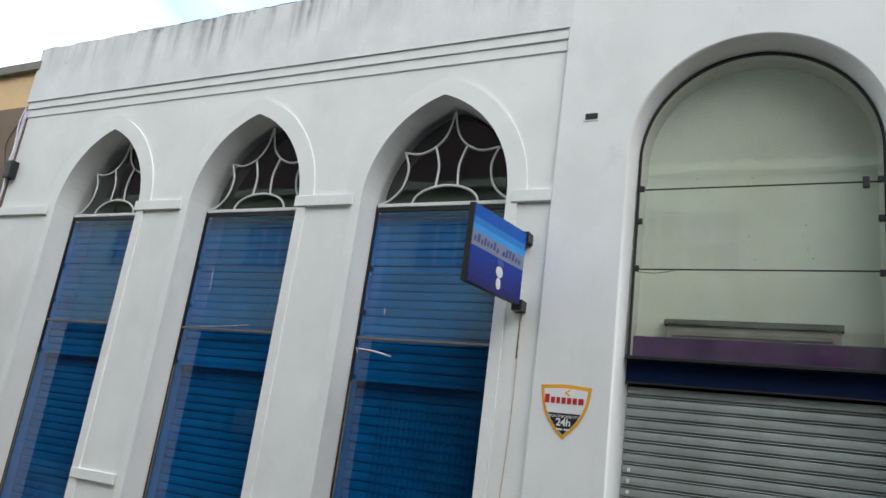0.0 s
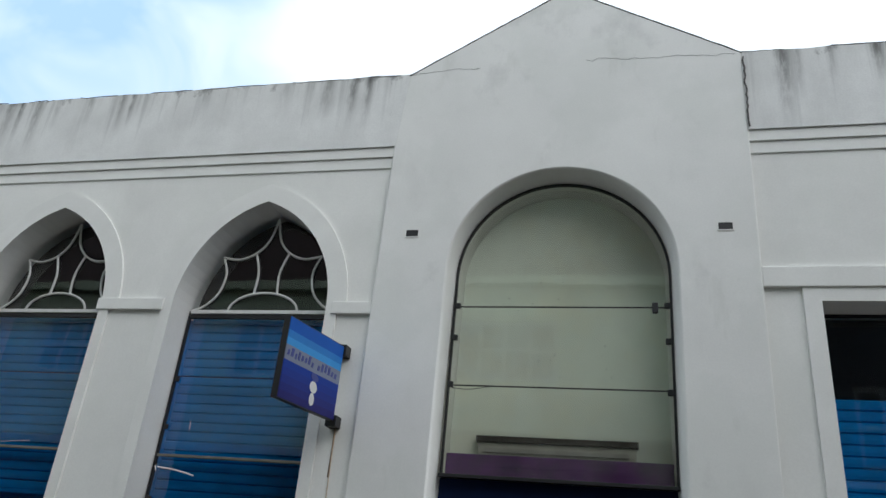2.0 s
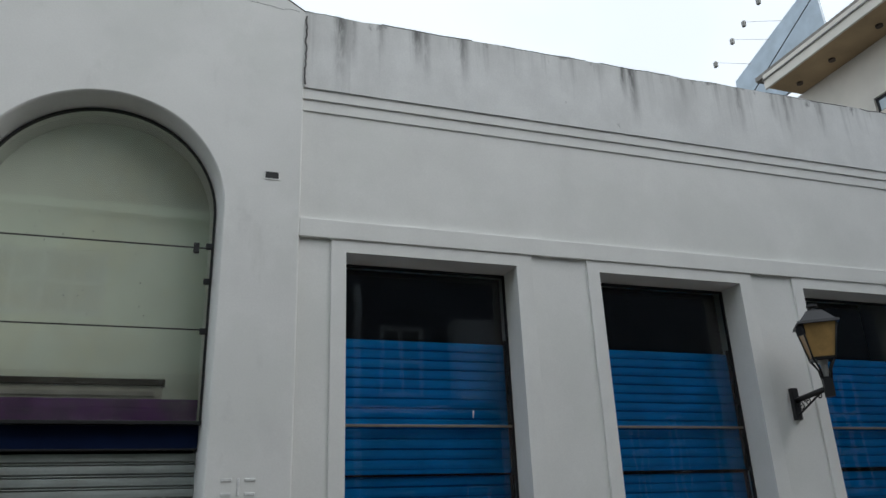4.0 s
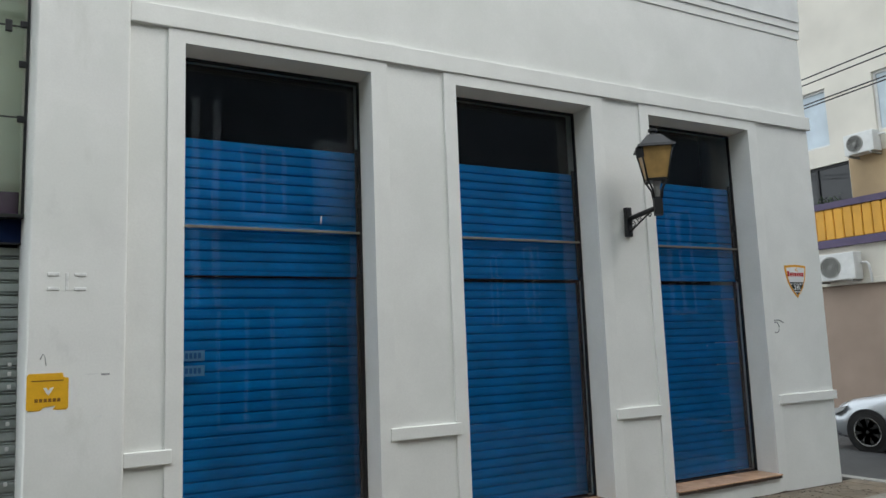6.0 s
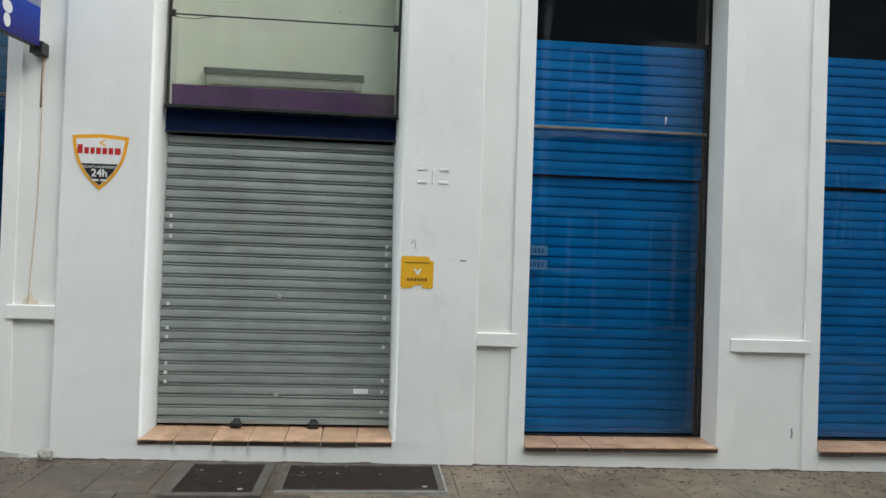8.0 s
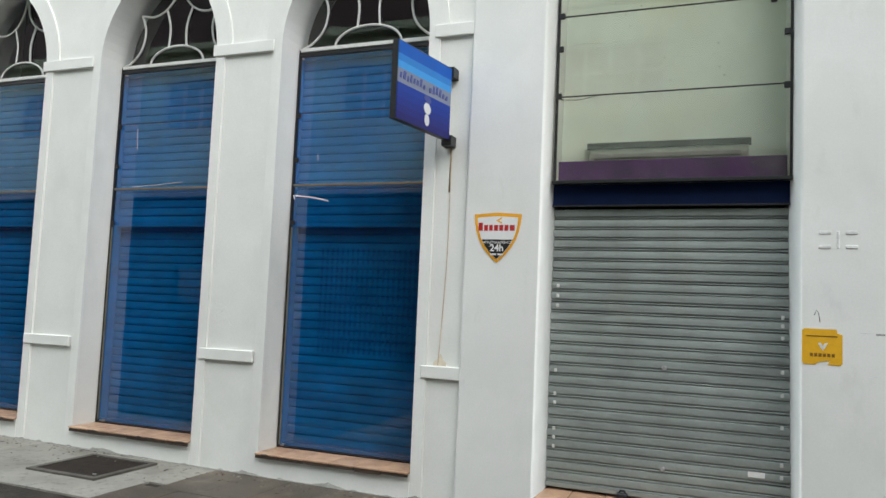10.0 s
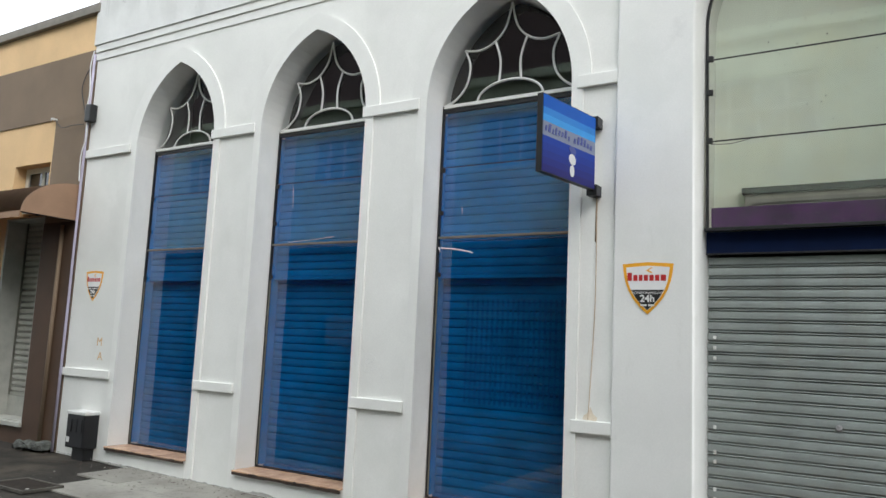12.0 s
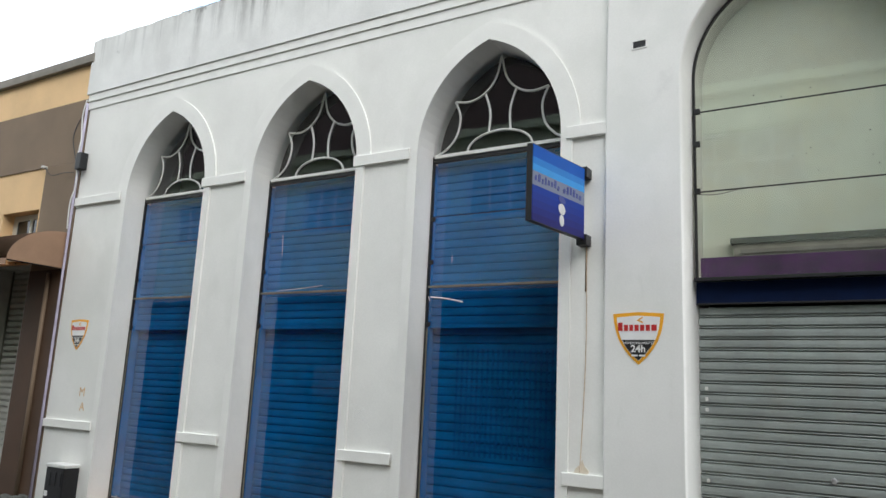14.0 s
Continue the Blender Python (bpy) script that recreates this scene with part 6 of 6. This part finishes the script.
def air_conditioner(y0, z0, wd, hg):
    a = thing("air_conditioner", "white outdoor air conditioner unit on the far wall", "air conditioner", "air conditioners")
    part("case", box(FX - 0.45, FX - 0.12, y0, y0 + wd, z0, z0 + hg, 0.03), M_WHITEP, a)
    cy, cz, r = y0 + wd * 0.62, z0 + hg / 2, hg * 0.40
    part("fan_grille", lathe([(r, 0), (r, -0.02), (r * 0.9, -0.025), (r * 0.25, -0.02)], 24, (FX - 0.45, cy, cz), "x"), M_CEMENT, a, "grey round fan grille")
    for k in range(4):
        part("ring", tube([(FX - 0.48, cy + r * (0.3 + 0.17 * k) * math.cos(t * math.pi / 10), cz + r * (0.3 + 0.17 * k) * math.sin(t * math.pi / 10)) for t in range(21)], 0.008, 4), M_DARK, a)
    for y in (y0 + 0.1, y0 + wd - 0.1):
        part("bracket", box(FX - 0.46, FX, y - 0.02, y + 0.02, z0 - 0.05, z0), M_CEMENT, a)
    part("pipe", tube(curve_pts([(FX - 0.2, y0, z0 + 0.4), (FX - 0.2, y0 - 0.2, z0 + 0.35), (FX - 0.15, y0 - 0.22, z0 - 0.1)]), 0.03, 6), M_WHITEP, a)
    return a


air_conditioner(4.70, 3.13, 1.02, 0.68)
air_conditioner(3.9, 6.16, 0.75, 0.52)
wr = thing("overhead_wires", "dark overhead wires along the side street", "wires")
for z, x in ((6.35, 16.0), (6.45, 16.1), (6.9, 16.2), (7.05, 16.25)):
    part("wire", tube(curve_pts([(FX + 0.05, -20, z + 1.2), (x, -6, z + 0.1), (x, 2.5, z), (x + 1.2, 7, z + 0.1), (FX + 0.05, 9.9, z + 0.4)], 6), 0.014, 5), M_DARK, wr)
pl = bmesh.new()
rr = random.Random(4)
for k in range(60):
    p = Vector((FX + 0.02 + rr.uniform(-0.03, 0.05), 5.55 + rr.gauss(0, 0.14), 5.12 + abs(rr.gauss(0, 0.10))))
    d = Vector((rr.uniform(-1, 1), rr.uniform(-1, 1), rr.uniform(0, 1))).normalized()
    s_ = d.cross(Vector((0, 0, 1))).normalized()
    pl.faces.new([pl.verts.new(q) for q in (p, p + d * 0.05 + s_ * 0.02, p + d * 0.11, p + d * 0.05 - s_ * 0.02)])
tagged(part("potted_plant", pl, M_LEAF), "small green plant on the dark window ledge", "plant", kind="stuff")

# ---- the parked car ----
car = thing("parked_car", "silver saloon car parked on the side street", "car", at=(14.78, 2.23, -0.14))


def car_body():
    """Cross sections along the car, from the nose back; each is half a hull mirrored."""
    st = [(0.00, 0.30, 0.62, 0.66, 0.22), (-0.12, 0.20, 0.74, 0.80, 0.30), (-0.45, 0.17, 0.84, 0.86, 0.20), (-1.0, 0.17, 0.93, 0.89, 0.20), (-1.25, 0.17, 0.98, 0.89, 0.22), (-3.6, 0.18, 1.02, 0.89, 0.24), (-4.2, 0.22, 0.98, 0.85, 0.24), (-4.42, 0.35, 0.80, 0.74, 0.24)]
    bm = bmesh.new()
    rings = []
    for y, lo, hi, w_, r_ in st:
        ring = []
        for x, z in ((0.0, lo), (w_ - 0.12, lo), (w_ - 0.03, lo + 0.10), (w_, (lo + hi) * 0.5), (w_ - 0.05, hi - 0.12), (w_ - r_, hi), (0.0, hi + 0.03)):
            ring.append((x, z))
        full = [(0.89 + x, z) for x, z in ring] + [(0.89 - x, z) for x, z in ring[-2:0:-1]]
        rings.append([bm.verts.new((x, y, z)) for x, z in full])
    n = len(rings[0])
    for a, b in zip(rings, rings[1:]):
        for k in range(n):
            bm.faces.new((a[k], a[(k + 1) % n], b[(k + 1) % n], b[k])).smooth = True
    bm.faces.new(rings[0])
    bm.faces.new(rings[-1][::-1])
    return bm


part("body", car_body(), M_SILVER, car)
bm = bmesh.new()
lo = [bm.verts.new(p) for p in ((0.10, -1.15, 0.96), (1.68, -1.15, 0.96), (1.68, -4.0, 1.0), (0.10, -4.0, 1.0))]
hi = [bm.verts.new(p) for p in ((0.30, -1.95, 1.42), (1.48, -1.95, 1.42), (1.46, -3.3, 1.43), (0.32, -3.3, 1.43))]
for i in range(4):
    bm.faces.new((lo[i], lo[(i + 1) % 4], hi[(i + 1) % 4], hi[i]))
bm.faces.new(hi)
part("greenhouse", bm, M_DARKGLASS, car, "dark car windows")
part("roof_panel", box(0.30, 1.48, -3.32, -1.93, 1.42, 1.455, 0.012), M_SILVER, car)
part("headlight", plate([(-0.04, 0.58), (-0.10, 0.66), (-0.42, 0.735), (-0.36, 0.66), (-0.15, 0.57)], [], -0.005, 0.14, axis="x"), M_HEADLAMP, car, "clear headlight lens").location = (0.045, 0, 0)
part("headlight", plate([(-0.04, 0.58), (-0.10, 0.66), (-0.42, 0.735), (-0.36, 0.66), (-0.15, 0.57)], [], 1.62, 1.77, axis="x"), M_HEADLAMP, car, "clear headlight lens")
part("bumper", box(0.12, 1.66, -0.10, 0.035, 0.25, 0.50, 0.03), M_SILVER, car)
part("grille", box(0.5, 1.28, -0.03, 0.045, 0.50, 0.60, 0.01), M_DARK, car)
for x, sgn in ((-0.03, -1), (1.81, 1)):
    for y in (-0.80, -3.45):
        wh = part("wheel", lathe([(0.24, 0.20 * -sgn), (0.315, 0.18 * -sgn), (0.325, 0.10 * -sgn), (0.315, 0.015 * -sgn), (0.24, 0.0)], 28, (x, y, 0.33), "x"), M_RUBBER, car, "black tyre")
        part("rim", lathe([(0.235, 0.03 * -sgn), (0.235, -0.004 * -sgn), (0.205, 0.008 * -sgn), (0.20, 0.05 * -sgn)], 28, (x, y, 0.33), "x"), M_ALLOY, wh)
        part("hub_well", lathe([(0.205, 0.045 * -sgn), (0.005, 0.046 * -sgn)], 20, (x, y, 0.33), "x"), M_CEMENT, wh)
        for k in range(7):
            a = k * 2 * math.pi / 7 + 0.3
            d, e = Vector((0, math.cos(a), math.sin(a))), Vector((0, -math.sin(a), math.cos(a)))
            c0 = Vector((x - 0.0 * sgn, y, 0.33))
            bm = bmesh.new()
            q = []
            for off in (0.0, 0.03 * -sgn):
                o = c0 + Vector((off, 0, 0))
                q.append([bm.verts.new(o + p) for p in (d * 0.03 - e * 0.028, d * 0.21 - e * 0.056, d * 0.21 + e * 0.056, d * 0.03 + e * 0.028)])
            for i in range(4):
                j = (i + 1) % 4
                bm.faces.new((q[0][i], q[0][j], q[1][j], q[1][i]))
            bm.faces.new(q[0])
            part("spoke", bm, M_ALLOY, wh)
    # black discs stand in for the shade inside the wheel wells
    for y in (-0.80, -3.45):
        part("wheel_well_shade", lathe([(0.375, 0.02 * -sgn), (0.375, 0.06 * -sgn)], 28, (x, y, 0.33), "x"), M_DARK, car, "black disc for the wheel well's shade")

# ---- paving pieces, last ----
pav = thing("pavement", "grey slab pavement along the shop front", "pavement", kind="structure")


def slabs(name, x0, x1, y0, y1, w_, material, parent, gap=0.004, thick=0.03, limit=300, lift=0.0):
    me, k, x = None, 0, x0
    rr = random.Random(int(x0 * 10 + y0 * 100))
    while x < x1 - 0.02 and k < limit:
        ww = min(w_, x1 - x)
        z = ground_z(x + ww / 2) + rr.uniform(-0.002, 0.002) + lift
        if me is None or ww < w_ - 1e-4:
            ob = part(name, box(gap / 2, ww - gap / 2, y0 + gap / 2, y1 - gap / 2, -thick, 0.0, 0.0025, seg=1), material, parent)
            me = ob.data
            ob.location = (x, 0, z)
        else:
            ob = shared(name, me, parent, x, 0, z)
        ob.rotation_euler = (rr.uniform(-0.002, 0.002), 0.0105, 0)
        x += w_
        k += 1


slabs("slab", -3.0, 1.55, -0.84, 0.10, 0.455, M_SLAB_DARK, pav)
slabs("slab", 1.55, 12.28, -0.84, 0.10, 0.455, M_SLAB, pav)
slabs("slab", -3.2, 1.805, -1.42, -0.84, 0.455, M_SLAB_DARK, pav)
slabs("slab", 1.805, 12.28, -1.42, -0.84, 0.455, M_SLAB, pav)
slabs("slab", -7.0, -3.0, -0.70, 0.10, 0.80, M_PALE, pav)
slabs("slab", -6.6, -3.2, -1.42, -0.70, 0.85, M_PALE, pav)
slabs("paver", 1.5, 12.2, -1.73, -1.42, 0.105, M_PAVER, pav, 0.007)
slabs("paver", -3.0, 1.5, -1.73, -1.42, 0.105, M_PAVER, pav, 0.007)
# diagonal street slabs
strt = thing("street_paving", "worn dark street slabs laid diagonally with pale joints", "pavement", kind="structure")
bm = plate([(-3.0, -11.4), (12.2, -11.4), (12.2, -1.74), (-3.0, -1.74)], [], -0.001, 0.0, axis="z")
for v in bm.verts:
    v.co.z += ground_z(v.co.x) - 0.012
part("joint_bed", bm, M_SAND, strt, "sandy joints")
me = None
cnt = 0
ca, sa, S = math.cos(radians(45)), math.sin(radians(45)), 0.42
for i in range(-30, 40):
    for j in range(-30, 40):
        cx, cy = (i * ca - j * sa) * S + 5, (i * sa + j * ca) * S - 4
        if -2.5 < cx < 11.7 and -4.4 < cy < -2.2 and cnt < 290:
            if me is None:
                b = box(-S / 2 + 0.009, S / 2 - 0.009, -S / 2 + 0.009, S / 2 - 0.009, -0.03, 0.0, 0.004, seg=1)
                ob = part("slab", b, M_STREET, strt)
                me = ob.data
            else:
                ob = shared("slab", me, strt)
            ob.location = (cx, cy, ground_z(cx) - 0.004)
            ob.rotation_euler = (0, 0.0105, radians(45))
            cnt += 1
rest = bmesh.new()
for i in range(-40, 40):
    for j in range(-40, 40):
        cx, cy = (i * ca - j * sa) * S + 5, (i * sa + j * ca) * S - 4
        h_ = S * ca - 0.012
        top = [(cx - h_, cy), (cx, cy - h_), (cx + h_, cy), (cx, cy + h_)]
        edge_cut = cy >= -2.2
        if edge_cut:
            # slabs cut along the paver band
            lim, cut = -1.742, []
            for (xa, ya), (xb, yb) in zip(top, top[1:] + top[:1]):
                if ya <= lim:
                    cut.append((xa, ya))
                if (ya <= lim) != (yb <= lim):
                    cut.append((xa + (xb - xa) * (lim - ya) / (yb - ya), lim))
            top = cut
        if -2.5 < cx < 11.7 and len(top) > 2 and ((-10.9 < cy <= -4.4) or edge_cut):
            up = [rest.verts.new((x, y, ground_z(x) - 0.004)) for x, y in top]
            dn = [rest.verts.new((x, y, ground_z(x) - 0.02)) for x, y in top]
            rest.faces.new(up)
            for k in range(len(up)):
                m_ = (k + 1) % len(up)
                rest.faces.new((dn[k], dn[m_], up[m_], up[k]))
far = tagged(part("slab_field", rest, M_STREET, strt), kind="stuff")
